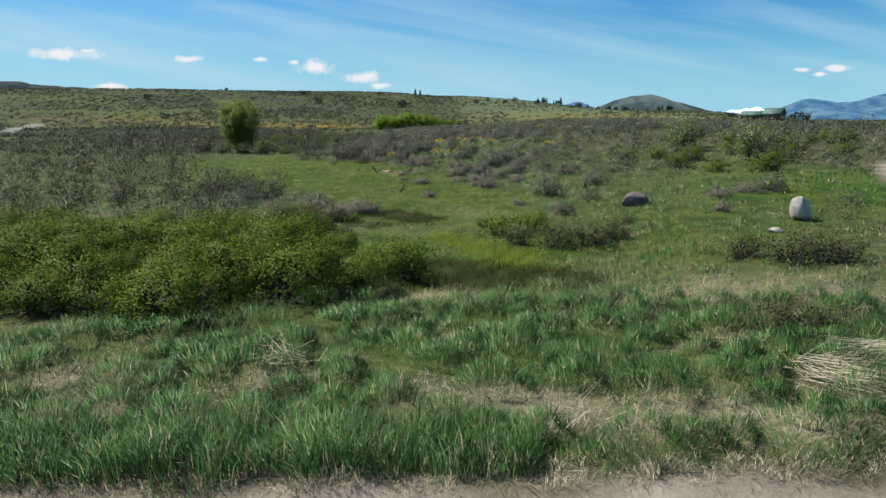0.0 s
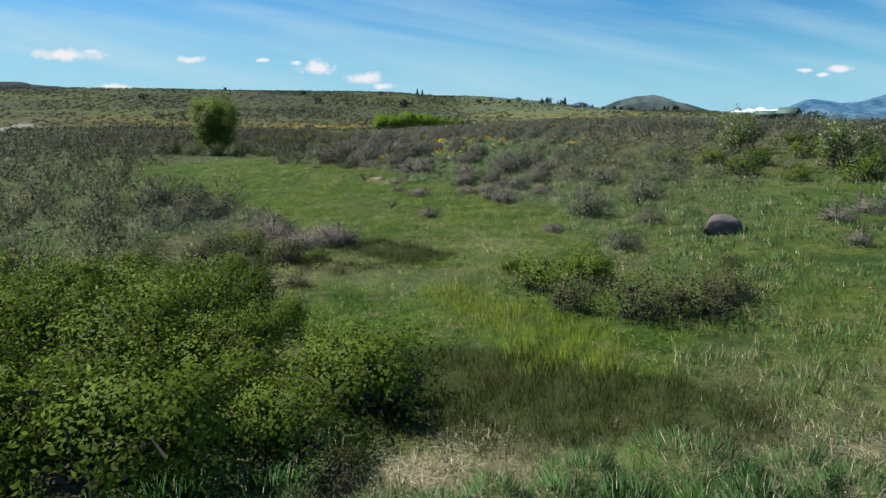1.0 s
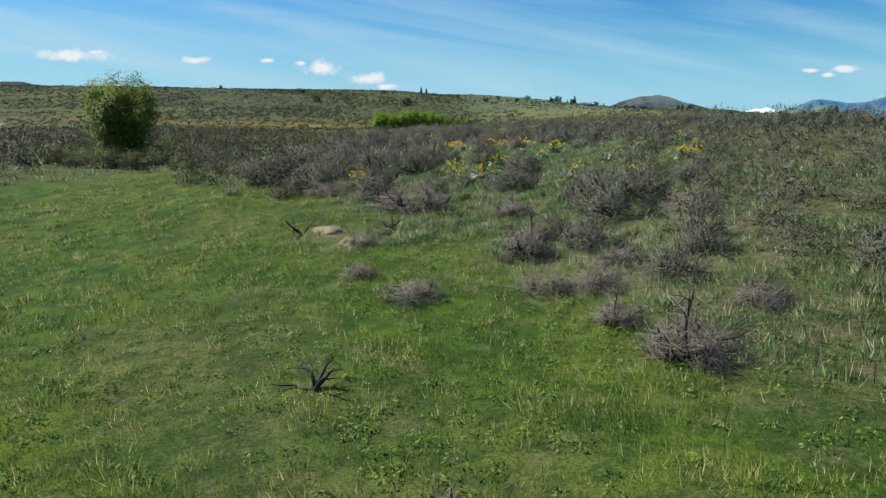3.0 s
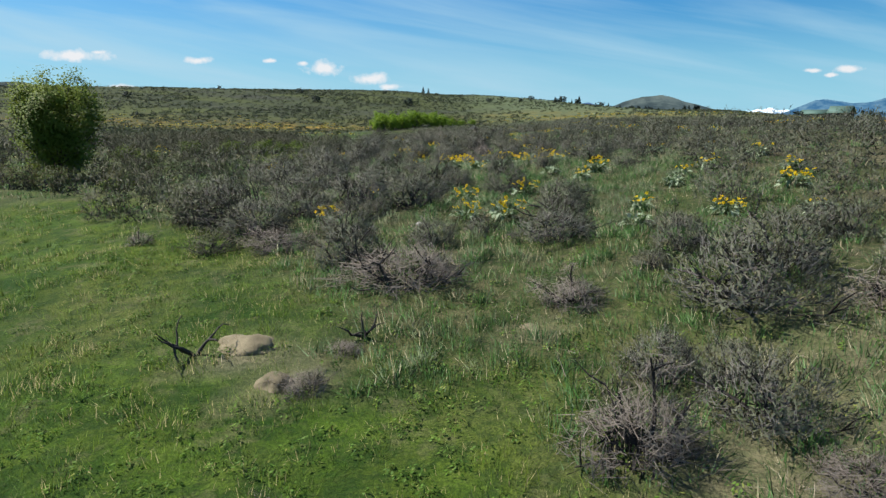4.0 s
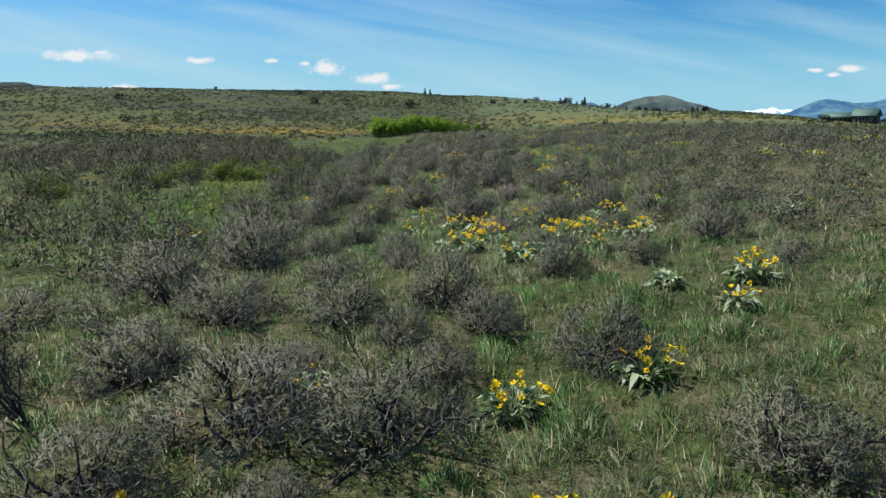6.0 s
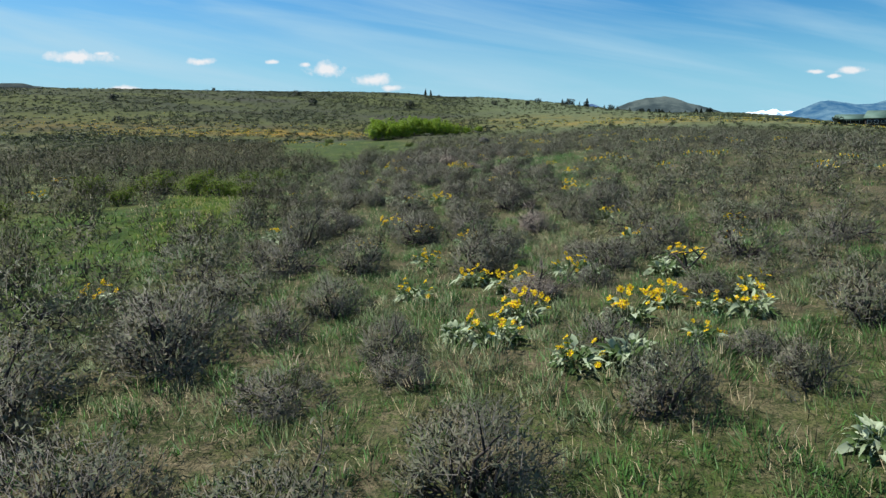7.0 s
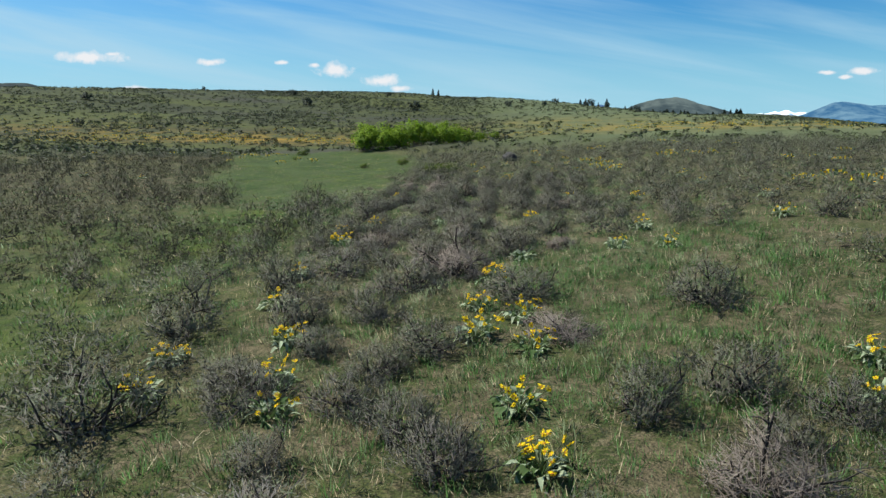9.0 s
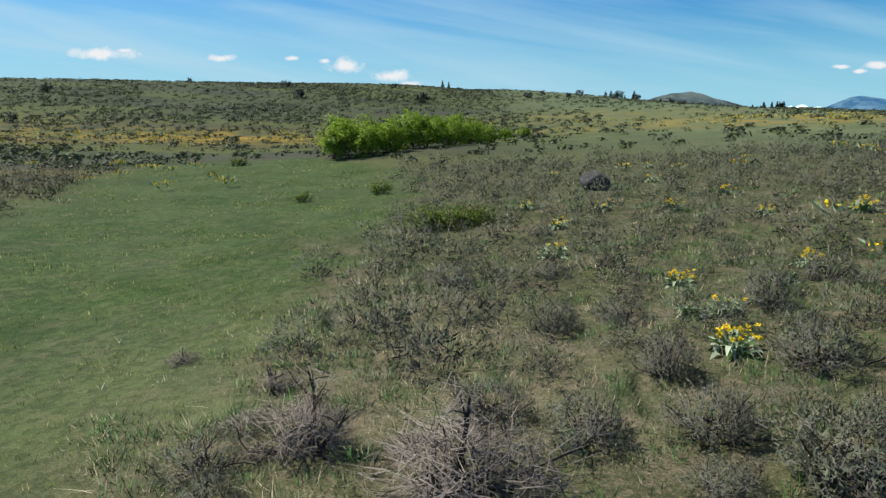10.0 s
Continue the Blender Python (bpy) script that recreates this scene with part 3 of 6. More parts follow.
def slivers(p, d, length, width, rng, facing=None):
    """Thin twigs or needles, one triangle each."""
    s = unit(np.cross(d, rng.normal(size=d.shape) if facing is None else facing)) * np.asarray(width)[:, None] * 0.5
    v = np.stack([p - s, p + s, p + d * np.asarray(length)[:, None]], 1).reshape(-1, 3)
    return v, np.arange(len(v)).reshape(-1, 3)


def leaves(p, d, length, width, rng, facing=None):
    """Pointed leaves, two triangles each, folded along the middle."""
    d = unit(d)
    if facing is not None:
        d = unit(d - facing * np.sum(d * facing, -1, keepdims=True) * 0.8)
    s = unit(np.cross(d, rng.normal(size=d.shape) if facing is None else facing))
    n = np.cross(d, s)
    length, width = np.asarray(length)[:, None], np.asarray(width)[:, None]
    mid = p + d * length * 0.45
    v = np.stack([p, mid + s * width * 0.5 + n * width * 0.15, p + d * length, mid - s * width * 0.5 + n * width * 0.15], 1).reshape(-1, 3)
    i = np.arange(len(p))[:, None] * 4
    return v, np.concatenate([i + np.array([[0, 1, 2]]), i + np.array([[0, 2, 3]])])


def wander(start, way, length, steps, bend, rng, lift=0.0):
    pts, p, d = [np.array(start, float)], np.array(start, float), unit(np.array(way, float))
    for _ in range(steps):
        d = unit(d + rng.normal(size=3) * bend + np.array([0, 0, lift]))
        p = p + d * length / steps
        pts.append(p)
    return np.array(pts)


def stamp(shapes, places, rng, turn=True):
    """Joins many turned and scaled copies of small shapes; places: rows of x, y, scale, height factor."""
    vs, fs, ns, base = [], [], [], 0
    places = np.asarray(places, float)
    zs = ground(places[:, 0], places[:, 1])
    pick = rng.integers(0, len(shapes), len(places))
    for k, (v, f, *rest) in enumerate(shapes):
        pl, z = places[pick == k], zs[pick == k]
        if not len(pl):
            continue
        a = rng.uniform(0, 2 * np.pi, len(pl))
        c, s = np.cos(a)[:, None], np.sin(a)[:, None]
        x = (v[None, :, 0] * c - v[None, :, 1] * s) * pl[:, 2:3] + pl[:, 0:1]
        y = (v[None, :, 0] * s + v[None, :, 1] * c) * pl[:, 2:3] + pl[:, 1:2]
        h = v[None, :, 2] * (pl[:, 2] * pl[:, 3])[:, None] + z[:, None]
        vs.append(np.stack([x, y, h], -1).reshape(-1, 3))
        fs.append((f[None] + (np.arange(len(pl)) * len(v))[:, None, None]).reshape(-1, 3) + base)
        base += len(vs[-1])
        if rest:
            q = rest[0]
            ns.append(np.stack([q[None, :, 0] * c - q[None, :, 1] * s, q[None, :, 0] * s + q[None, :, 1] * c, np.broadcast_to(q[None, :, 2], x.shape)], -1).reshape(-1, 3))
    if ns:
        return np.concatenate(vs), np.concatenate(fs), np.concatenate(ns)
    return np.concatenate(vs), np.concatenate(fs)


def nearest_pass(x, y):
    """About how near the way passes a place, in metres."""
    return np.maximum(np.maximum(7.0, np.abs(x) / 0.62), y - 103.0)


def at_ground(x, y, scale=1.0, turn=0.0, sink=0.0, tall=1.0, lean=0.0):
    return Matrix.Translation((x, y, ground_at(x, y) - sink)) @ Euler((radians(lean), 0, radians(turn))).to_matrix().to_4x4() @ Matrix.Diagonal((scale, scale, scale * tall, 1))


def drop(root):
    for o in (*root.children_recursive, root):
        bpy.data.objects.remove(o)


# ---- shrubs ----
def shade_heart(rng, n, spread, height, size):
    """Dark twig slivers inside a bush, coloured to stand in for its inner shade."""
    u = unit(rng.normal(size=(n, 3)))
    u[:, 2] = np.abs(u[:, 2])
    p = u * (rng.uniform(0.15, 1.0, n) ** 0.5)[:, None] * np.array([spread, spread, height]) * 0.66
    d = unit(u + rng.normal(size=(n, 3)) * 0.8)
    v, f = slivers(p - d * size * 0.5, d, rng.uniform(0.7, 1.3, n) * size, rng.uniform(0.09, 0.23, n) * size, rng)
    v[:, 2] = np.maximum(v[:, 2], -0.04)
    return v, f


def sage_arrays(seed, leafy, spread=0.72, height=0.5, stems=6, twigs=1300, tip=1.0, domes=80):
    """Wood, twigs and leaves of a sagebrush about 0.75 m in radius."""
    rng = np.random.default_rng(seed)
    wood, spots, ways = [], [], []
    for i in range(stems):
        a = i * 2 * math.pi / stems + rng.uniform(-0.5, 0.5)
        way = np.array([math.cos(a), math.sin(a), rng.uniform(0.25, 1.0)])
        pts = wander((rng.normal() * 0.05, rng.normal() * 0.05, -0.03), way, spread * rng.uniform(0.7, 1.1), 4, 0.36, rng, 0.05)
        wood.append(tube(pts, np.linspace(0.030, 0.008, 5) * rng.uniform(0.7, 1.2), 3))
        for _ in range(3):
            t = rng.uniform(0.3, 1.0) * 4
            k = min(int(t), 3)
            q = pts[k] + (pts[k + 1] - pts[k]) * (t - k)
            w2 = unit(pts[k + 1] - pts[k]) + rng.normal(size=3) * 0.65 + np.array([0, 0, 0.25])
            p2 = wander(q, w2, rng.uniform(0.18, 0.36), 2, 0.3, rng, 0.06)
            wood.append(tube(p2, np.linspace(0.012, 0.004, 3), 3))
            for s in p2[1:]:
                spots.append(s)
                ways.append(unit(s - q + 1e-6))
    lobes = rng.uniform(0, 6.28, 4)
    for _ in range(domes):   # the rounded, lumpy crown
        a, e = rng.uniform(0, 6.28), rng.uniform(0.0, 1.0)
        lobe = 0.8 + 0.28 * math.cos(3 * a + lobes[0]) * math.cos(2 * a + lobes[1])
        rr = spread * lobe * math.sqrt(max(0.03, 1 - e * e)) * rng.uniform(0.8, 1.02)
        s = np.array([rr * math.cos(a), rr * math.sin(a), height * (0.12 + 0.78 * e) * (0.8 + 0.3 * lobe)])
        spots.append(s)
        ways.append(unit(s * np.array([1, 1, 0.8])))
    spots, ways = np.array(spots), np.array(ways)
    n = twigs
    k = rng.integers(0, len(spots), n)
    p = spots[k] + rng.normal(size=(n, 3)) * np.array([0.06, 0.06, 0.045])
    p[:, 2] = np.abs(p[:, 2])
    d = unit(ways[k] * 0.7 + rng.normal(size=(n, 3)) * 0.5 + np.array([0, 0, 0.35]))
    ln = rng.uniform(0.07, 0.2, n) * tip ** 0.5
    if not leafy:   # dead heaps sprawl
        ln = rng.uniform(0.14, 0.36, n)
        d = unit(d * np.array([1.2, 1.2, 0.5]) + rng.normal(size=(n, 3)) * 0.45 + np.array([0, 0, -0.1]))
    out = unit(p * np.array([1, 1, 1.3]) + np.array([0, 0, 0.15]) + rng.normal(size=(n, 3)) * 0.28)
    twig = slivers(p - d * ln[:, None] * 0.4, d, ln, rng.uniform(0.0048, 0.0085, n) * tip, rng, out)
    round_off = unit(p / np.array([spread, spread, height]) * np.array([1, 1, 0.9]) + np.array([0, 0, 0.1]) + rng.normal(size=(n, 3)) * 0.3)
    twig = (*twig, np.repeat(round_off, 3, axis=0))
    m = int(leafy)
    k = rng.integers(0, n, m)
    lp = p[k] + d[k] * (ln[k] * rng.uniform(0.0, 0.7, m))[:, None]
    ld = rng.normal(size=(m, 3))
    ld = unit(ld - out[k] * np.sum(ld * out[k], -1, keepdims=True) * 0.7 + out[k] * 0.35 + np.array([0, 0, 0.25]))
    leaf = slivers(lp, ld, rng.uniform(0.034, 0.072, m) * tip, rng.uniform(0.012, 0.021, m) * tip, rng, out[k])
    leaf = (*leaf, np.repeat(round_off[k], 3, axis=0))
    wv, wf = join(wood)
    for v in (wv, twig[0], leaf[0]):
        v[:, 2] = np.maximum(v[:, 2], -0.05)
    return (wv, wf), twig, leaf


SAGE_LOOKS = (("grey-green big sagebrush with dark twisted stems around slivers painted as inner shade", "sagebrush", 2500, 1250, SAGE_TWIG), ("greyish-brown half-bare sagebrush with crooked stems", "sagebrush", 1600, 1700, SAGE_TWIG),
              ("dull olive sagebrush in full leaf", "sagebrush", 2700, 1050, SAGE_TWIG), ("bare dead sagebrush, pale tangled twigs", "sagebrush", 0, 1700, DEAD_TWIG))
sage, sage_side = [], []
for i, (label, cat, leafy, twigs, twigmat) in enumerate(SAGE_LOOKS):
    for seed in (11, 12):
        for bank, share, tip in ((sage, 1.0, 1.0), (sage_side, 0.62, 1.15)):   # finer for those beside the way
            wood, twig, leaf = sage_arrays(seed + 10 * i, leafy * share, 0.72, 0.62 if i != 3 else 0.42, 5 + (seed + i) % 3, int(twigs * share), tip)
            proto = thing("sagebrush", label, cat, "sagebrush on the bench")
            # stems joined with dark slivers that paint in the bush's inner shade
            part("trunk", link_mesh("trunk", *join([wood, shade_heart(np.random.default_rng(seed), 160 if tip == 1 else 90, 0.62, 0.5 if i != 3 else 0.34, 0.16 * tip)]), [SAGE_WOOD], smooth=True), proto, "dark twisted stems around slivers painted as inner shade", kind="stuff")
            part("brushwood", leafy_mesh("brushwood", twig, [twigmat]), proto, kind="stuff")
            if leafy:
                part("foliage", leafy_mesh("foliage", leaf, [SAGE_LEAF]), proto, "small grey-green leaves", kind="stuff")
            bank.append(proto)

bitter = []
for i, (leafy, twigs) in enumerate(((1500, 800), (1200, 950), (1800, 700))):
    wood, twig, leaf = sage_arrays(150 + i, leafy, 0.66, 0.74, 6, twigs, 1.1)
    proto = thing("bitterbrush", "dark grey-green bitterbrush with spreading black limbs", "bush", "bitterbrush in the swale")
    part("trunk", link_mesh("trunk", *join([wood, shade_heart(np.random.default_rng(i), 120, 0.6, 0.6, 0.17)]), [SAGE_WOOD], smooth=True), proto, "black spreading limbs around slivers painted as inner shade", kind="stuff")
    part("brushwood", leafy_mesh("brushwood", twig, [BITTER_TWIG]), proto, kind="stuff")
    part("foliage", leafy_mesh("foliage", leaf, [BITTER_LEAF]), proto, "small dark leaves", kind="stuff")
    bitter.append(proto)


def in_swale(x, y):
    """Where bitterbrush takes the place of sagebrush."""
    return x < -5.5 - 0.03 * np.clip(y - 20, 0, 80) + 1.5 * np.sin(y * 0.21) + 1.2 * np.sin(y * 0.53 + x * 0.4)


# bushes that stand out: x, y, radius, look (0 grey, 1 dead)
BRUSH_A = ((4.2, 22.1, 0.49, 0), (-2.6, 23.3, 0.67, 1), (3.0, 24.2, 0.32, 1), (-4.6, 25.1, 0.72, 0), (5.8, 25.1, 0.44, 0), (4.4, 26.5, 0.75, 0), (-0.3, 27.0, 0.35, 1), (-7.4, 27.6, 1.01, 0),
           (7.0, 29.6, 0.66, 0), (2.3, 30.1, 0.56, 1), (6.5, 33.2, 0.79, 0), (-11.0, 33.9, 1.33, 0), (-9.9, 34.5, 0.63, 0), (1.1, 34.7, 0.56, 1), (4.4, 35.6, 0.61, 0), (-1.8, 36.1, 0.25, 1), (-6.5, 43.0, 0.32, 1),
           (2.4, 36.0, 0.41, 0), (1.7, 36.1, 0.52, 0), (-1.5, 37.0, 0.22, 1), (3.3, 37.9, 1.09, 0), (-0.9, 39.6, 0.95, 1), (3.4, 40.3, 0.56, 0))
BRUSH_B = ((-2.0, 40.7, 0.75, 0), (6.2, 40.8, 0.64, 0), (-4.6, 41.7, 0.6, 0), (1.6, 41.9, 0.97, 0), (3.8, 42.2, 0.46, 0), (-2.4, 42.5, 0.64, 0), (6.9, 42.7, 0.56, 0), (1.9, 43.2, 0.67, 0),
           (-4.1, 43.2, 0.88, 0), (-5.3, 44.2, 1.2, 0), (-3.6, 44.6, 0.79, 0), (2.2, 44.7, 0.73, 0), (-6.2, 45.1, 0.95, 0), (-1.2, 45.3, 0.89, 0), (-2.5, 45.6, 1.08, 0), (-6.0, 46.8, 0.77, 0),
           (-4.2, 47.1, 0.86, 0), (-3.8, 49.0, 0.9, 0), (-0.7, 49.2, 0.73, 0), (-7.2, 49.4, 0.97, 0), (5.0, 50.4, 0.47, 0), (-6.0, 51.4, 1.1, 0), (-1.6, 52.1, 0.49, 0))
BRUSH_C = ((1.2, 50.4, 0.54, 0), (-3.2, 53.2, 0.56, 0), (-4.7, 53.3, 1.1, 0), (-2.6, 54.3, 0.64, 0), (0.6, 54.6, 0.53, 1), (-4.6, 55.6, 0.91, 0), (4.7, 56.7, 0.78, 0), (-2.6, 57.2, 0.78, 0),
           (-4.0, 57.5, 0.72, 0), (-1.5, 60.3, 0.86, 0), (-0.2, 60.7, 0.71, 0), (7.4, 61.0, 0.7, 0), (-3.7, 61.3, 0.75, 0), (-7.8, 62.7, 0.88, 0), (-2.9, 77.7, 0.45, 0), (3.4, 78.6, 0.54, 0),
           (1.2, 78.7, 0.56, 0), (-5.4, 79.0, 0.98, 0), (2.5, 79.3, 0.66, 0), (-4.0, 80.4, 0.61, 0), (-1.3, 81.2, 0.7, 0), (-3.0, 81.3, 0.51, 0), (-5.7, 82.7, 0.82, 0))
BRUSH_D = ((3.6, 83.2, 0.79, 0), (0.4, 84.1, 0.89, 0), (-1.9, 84.9, 0.84, 0), (10.4, 91.8, 0.77, 0), (3.9, 96.4, 0.74, 0), (-4.5, 109.7, 0.51, 0), (-2.3, 110.2, 0.35, 1), (1.0, 110.2, 0.63, 0),
           (-0.4, 110.3, 0.61, 0), (-4.4, 110.8, 0.33, 1), (-1.5, 110.9, 0.61, 0), (1.0, 111.9, 0.55, 0), (3.0, 112.0, 0.8, 0), (-4.3, 112.0, 0.32, 1), (-6.2, 113.3, 0.29, 1), (-0.3, 114.1, 0.57, 0),
           (0.9, 114.6, 0.55, 0), (3.6, 114.8, 0.64, 0), (5.5, 116.7, 0.64, 0), (-2.1, 117.3, 0.65, 0), (0.2, 118.2, 0.45, 0), (0.6, 123.5, 0.43, 0))
rng = np.random.default_rng(5)
BRUSH_E = ((4.4, 39.1, 1.0, 0), (2.3, 35.2, 0.65, 0), (11.6, 24.8, 0.6, 1), (10.2, 23.9, 0.5, 1), (12.7, 25.2, 0.6, 0), (9.3, 21.6, 0.35, 1), (-3.2, 22.7, 0.6, 1), (-4.3, 24.4, 0.6, 1), (-2.4, 23.2, 0.45, 1), (-3.9, 23.5, 0.5, 1), (-0.7, 32.6, 0.42, 1), (-1.6, 33.8, 0.3, 1), (1.2, 32.8, 0.42, 1), (1.9, 32.9, 0.4, 1), (3.2, 33.4, 0.6, 0), (1.85, 31.4, 0.35, 1), (4.0, 34.4, 0.6, 0), (2.6, 34.2, 0.4, 1))
BRUSH_F = ((1.1, 52.0, 0.45, 0), (2.6, 51.6, 0.4, 0), (6.1, 60.5, 0.9, 0), (7.2, 58.0, 0.8, 0), (3.1, 57.6, 0.55, 0), (2.0, 57.9, 0.5, 0), (0.2, 57.9, 0.6, 0), (-4.2, 52.2, 0.85, 0), (-2.6, 50.9, 0.6, 0), (-5.2, 50.2, 0.8, 0), (-4.3, 67.2, 0.9, 0), (-5.6, 68.4, 0.9, 0), (-3.2, 66.9, 0.6, 0), (-4.6, 70.2, 0.8, 0), (-6.8, 69.6, 0.9, 0), (-2.4, 69.2, 0.7, 0), (-5.9, 66.0, 0.7, 0),
           (0.5, 68.1, 0.85, 0), (2.7, 66.2, 0.6, 0), (5.0, 68.6, 0.7, 0))
spots = [(x, y, r, k) for x, y, r, k in (*BRUSH_E, *BRUSH_F, *BRUSH_A, *BRUSH_B, *BRUSH_C, *BRUSH_D)]

# balsamroot: x, y, 1 where it bears leaves alone
BALSAM_A = ((3.3, 42.6, 1), (6.8, 42.9, 0), (5.3, 43.4, 0), (0.8, 43.6, 0), (0.0, 43.7, 0), (-3.0, 44.0, 0), (3.8, 44.2, 0), (7.6, 45.3, 0), (0.0, 45.8, 0), (-2.2, 46.4, 0), (1.5, 46.5, 0), (5.4, 46.9, 1),
            (8.8, 47.8, 0), (5.9, 47.9, 0), (3.4, 48.6, 0), (7.1, 49.2, 0), (2.7, 49.5, 1), (4.0, 49.6, 0), (9.3, 50.8, 0), (0.6, 51.5, 0), (1.2, 51.5, 1), (2.2, 52.1, 0), (-0.3, 52.4, 0), (-0.7, 52.7, 1),
            (1.6, 53.1, 0), (3.3, 53.2, 0), (2.8, 53.4, 0), (0.2, 53.5, 0), (2.3, 53.8, 0), (3.8, 54.4, 0))
BALSAM_B = ((-1.4, 55.0, 0), (7.4, 55.2, 0), (0.2, 55.3, 0), (-7.0, 55.6, 0), (3.0, 55.9, 1), (1.7, 55.9, 1), (-0.4, 56.0, 0), (1.3, 56.0, 0), (3.5, 56.5, 0), (-1.3, 57.5, 0), (5.2, 58.3, 0), (10.9, 58.8, 0),
            (-2.7, 59.1, 0), (3.4, 59.4, 0), (-0.4, 59.9, 0), (6.0, 60.4, 0), (-5.1, 60.9, 0), (-1.5, 61.0, 0), (-2.3, 61.7, 0), (3.5, 62.5, 0), (-2.0, 66.2, 0), (-1.1, 66.4, 0), (3.3, 67.5, 0), (-1.1, 67.8, 0),
            (-3.0, 67.9, 1), (3.9, 68.4, 0), (1.1, 69.4, 0), (5.0, 69.9, 0), (-6.9, 70.7, 0), (3.9, 70.7, 0), (5.4, 71.1, 0))
BALSAM_C = ((1.1, 73.3, 0), (-18.6, 73.4, 0), (-3.9, 74.7, 0), (4.8, 75.2, 0), (2.2, 75.2, 0), (-0.1, 77.6, 0), (4.0, 79.0, 0), (-3.1, 79.0, 0), (-0.2, 79.0, 0), (-21.3, 79.5, 0), (-5.2, 80.0, 0), (4.6, 80.1, 0),
            (-3.4, 80.2, 0), (6.6, 80.2, 0), (0.2, 81.1, 0), (-5.4, 81.5, 0), (-0.6, 81.8, 0), (-3.6, 81.8, 0), (0.2, 82.8, 0), (-0.5, 83.5, 0), (-4.3, 84.0, 0), (-0.1, 85.7, 0), (-4.5, 86.4, 0), (0.8, 88.4, 1),
            (4.6, 88.8, 0), (3.3, 89.0, 0), (-4.4, 91.3, 0), (9.1, 92.2, 0), (4.8, 92.2, 0), (-8.7, 20.5, 0), (-19.3, 73.9, 0))
BALSAM_D = ((-4.8, 94.0, 0), (-3.7, 94.5, 0), (0.0, 94.8, 1), (-1.5, 94.9, 1), (1.7, 95.1, 0), (2.2, 95.2, 1), (11.2, 97.8, 0), (6.8, 100.5, 0), (4.1, 101.9, 0), (11.3, 105.2, 0), (-3.9, 105.8, 0), (11.8, 109.6, 0),
            (2.1, 112.7, 0), (2.1, 114.5, 1), (2.7, 114.6, 0), (4.7, 116.7, 1), (2.6, 116.8, 0), (5.7, 117.8, 0), (0.5, 120.3, 0), (10.0, 123.4, 0), (-25.7, 124.2, 0), (1.2, 124.5, 0), (7.7, 124.7, 0), (-31.4, 126.2, 0),
            (5.5, 126.9, 0), (3.2, 127.6, 0), (0.6, 128.8, 0), (8.4, 129.8, 0), (7.4, 136.5, 0), (3.2, 141.5, 0), (8.8, 142.4, 0))
BALSAM = (*BALSAM_A, *BALSAM_B, *BALSAM_C, *BALSAM_D)
flower_xy = np.array([b[:2] for b in BALSAM])


def brush_room(x, y, r, taken):
    """Whether a random bush may stand here."""
    if meadow_share(x, y) > 0.35 or y < 19 or float(road_share(x, y)) > 0.1 or float(along(TRAIL, x, y)) > 0.1:
        return False
    if y < 24 and x > -6.5 and x < 9:
        return False
    if np.min(np.hypot(flower_xy[:, 0] - x, flower_xy[:, 1] - y)) < 0.3 + 0.4 * r:
        return False
    return np.min(np.hypot(taken[:, 0] - x, taken[:, 1] - y) - (0.83 if x < -0.5 else 0.9) * (taken[:, 2] + r)) > 0


taken = np.array([s[:3] for s in spots] + [(-16.9, 58.6, 1.5), (15, 39.5, 1.4), (16.3, 34.3, 1.2), (10.9, 19.8, 0.7), (7.5, 24.7, 0.8), (4.0, 133.5, 1.0), (-2.0, 125.3, 1.6)])


def green_open(x, y):
    """Open grassy places among the brush."""
    return 0.95 * bump(x, y, 4.5, 47, 4.5, 4.5) + 0.6 * bump(x, y, -2.8, 54.5, 1.3, 4) + 0.5 * bump(x, y, -1.2, 45.2, 1.5, 2) + 0.8 * bump(x, y, 2.5, 86, 3, 5) + 0.75 * bump(x, y, -4.5, 112, 3.5, 3) + 0.35 * bump(x, y, 5, 22, 5, 6) + 0.5 * bump(x, y, 1.5, 52.5, 1.8, 2.5) + 0.5 * bump(x, y, 4.0, 72, 4, 4) + 1.1 * bump(x, y, 16, 25.5, 5, 5) + 0.5 * bump(x, y, 10, 18, 4, 5) + 1.0 * bump(x, y, 0.5, 36, 4.5, 5) + 0.75 * bump(x, y, 7.5, 26.5, 4, 4) + 1.1 * bump(x, y, -11, 104, 5, 7) + 1.0 * bump(x, y, -11, 80, 3.5, 5) + 0.85 * bump(x, y, -9.6, 61, 2.6, 6) + 0.7 * bump(x, y, -13.5, 68, 4, 4) + 0.9 * bump(x, y, -1.4, 54.2, 1.2, 2) + 1.0 * bump(x, y, -14.5, 52, 4, 5) + 0.55 * bump(x, y, 16, 34, 6, 8) + 0.6 * bump(x, y, -9, 27, 5, 4) + 0.6 * bump(x, y, 6.5, 30, 5, 6) + 0.9 * bump(x, y, 4.5, 82, 3.5, 7) + 0.7 * bump(x, y, 9, 90, 5, 6) + 0.6 * bump(x, y, 0.3, 79, 1.8, 3)


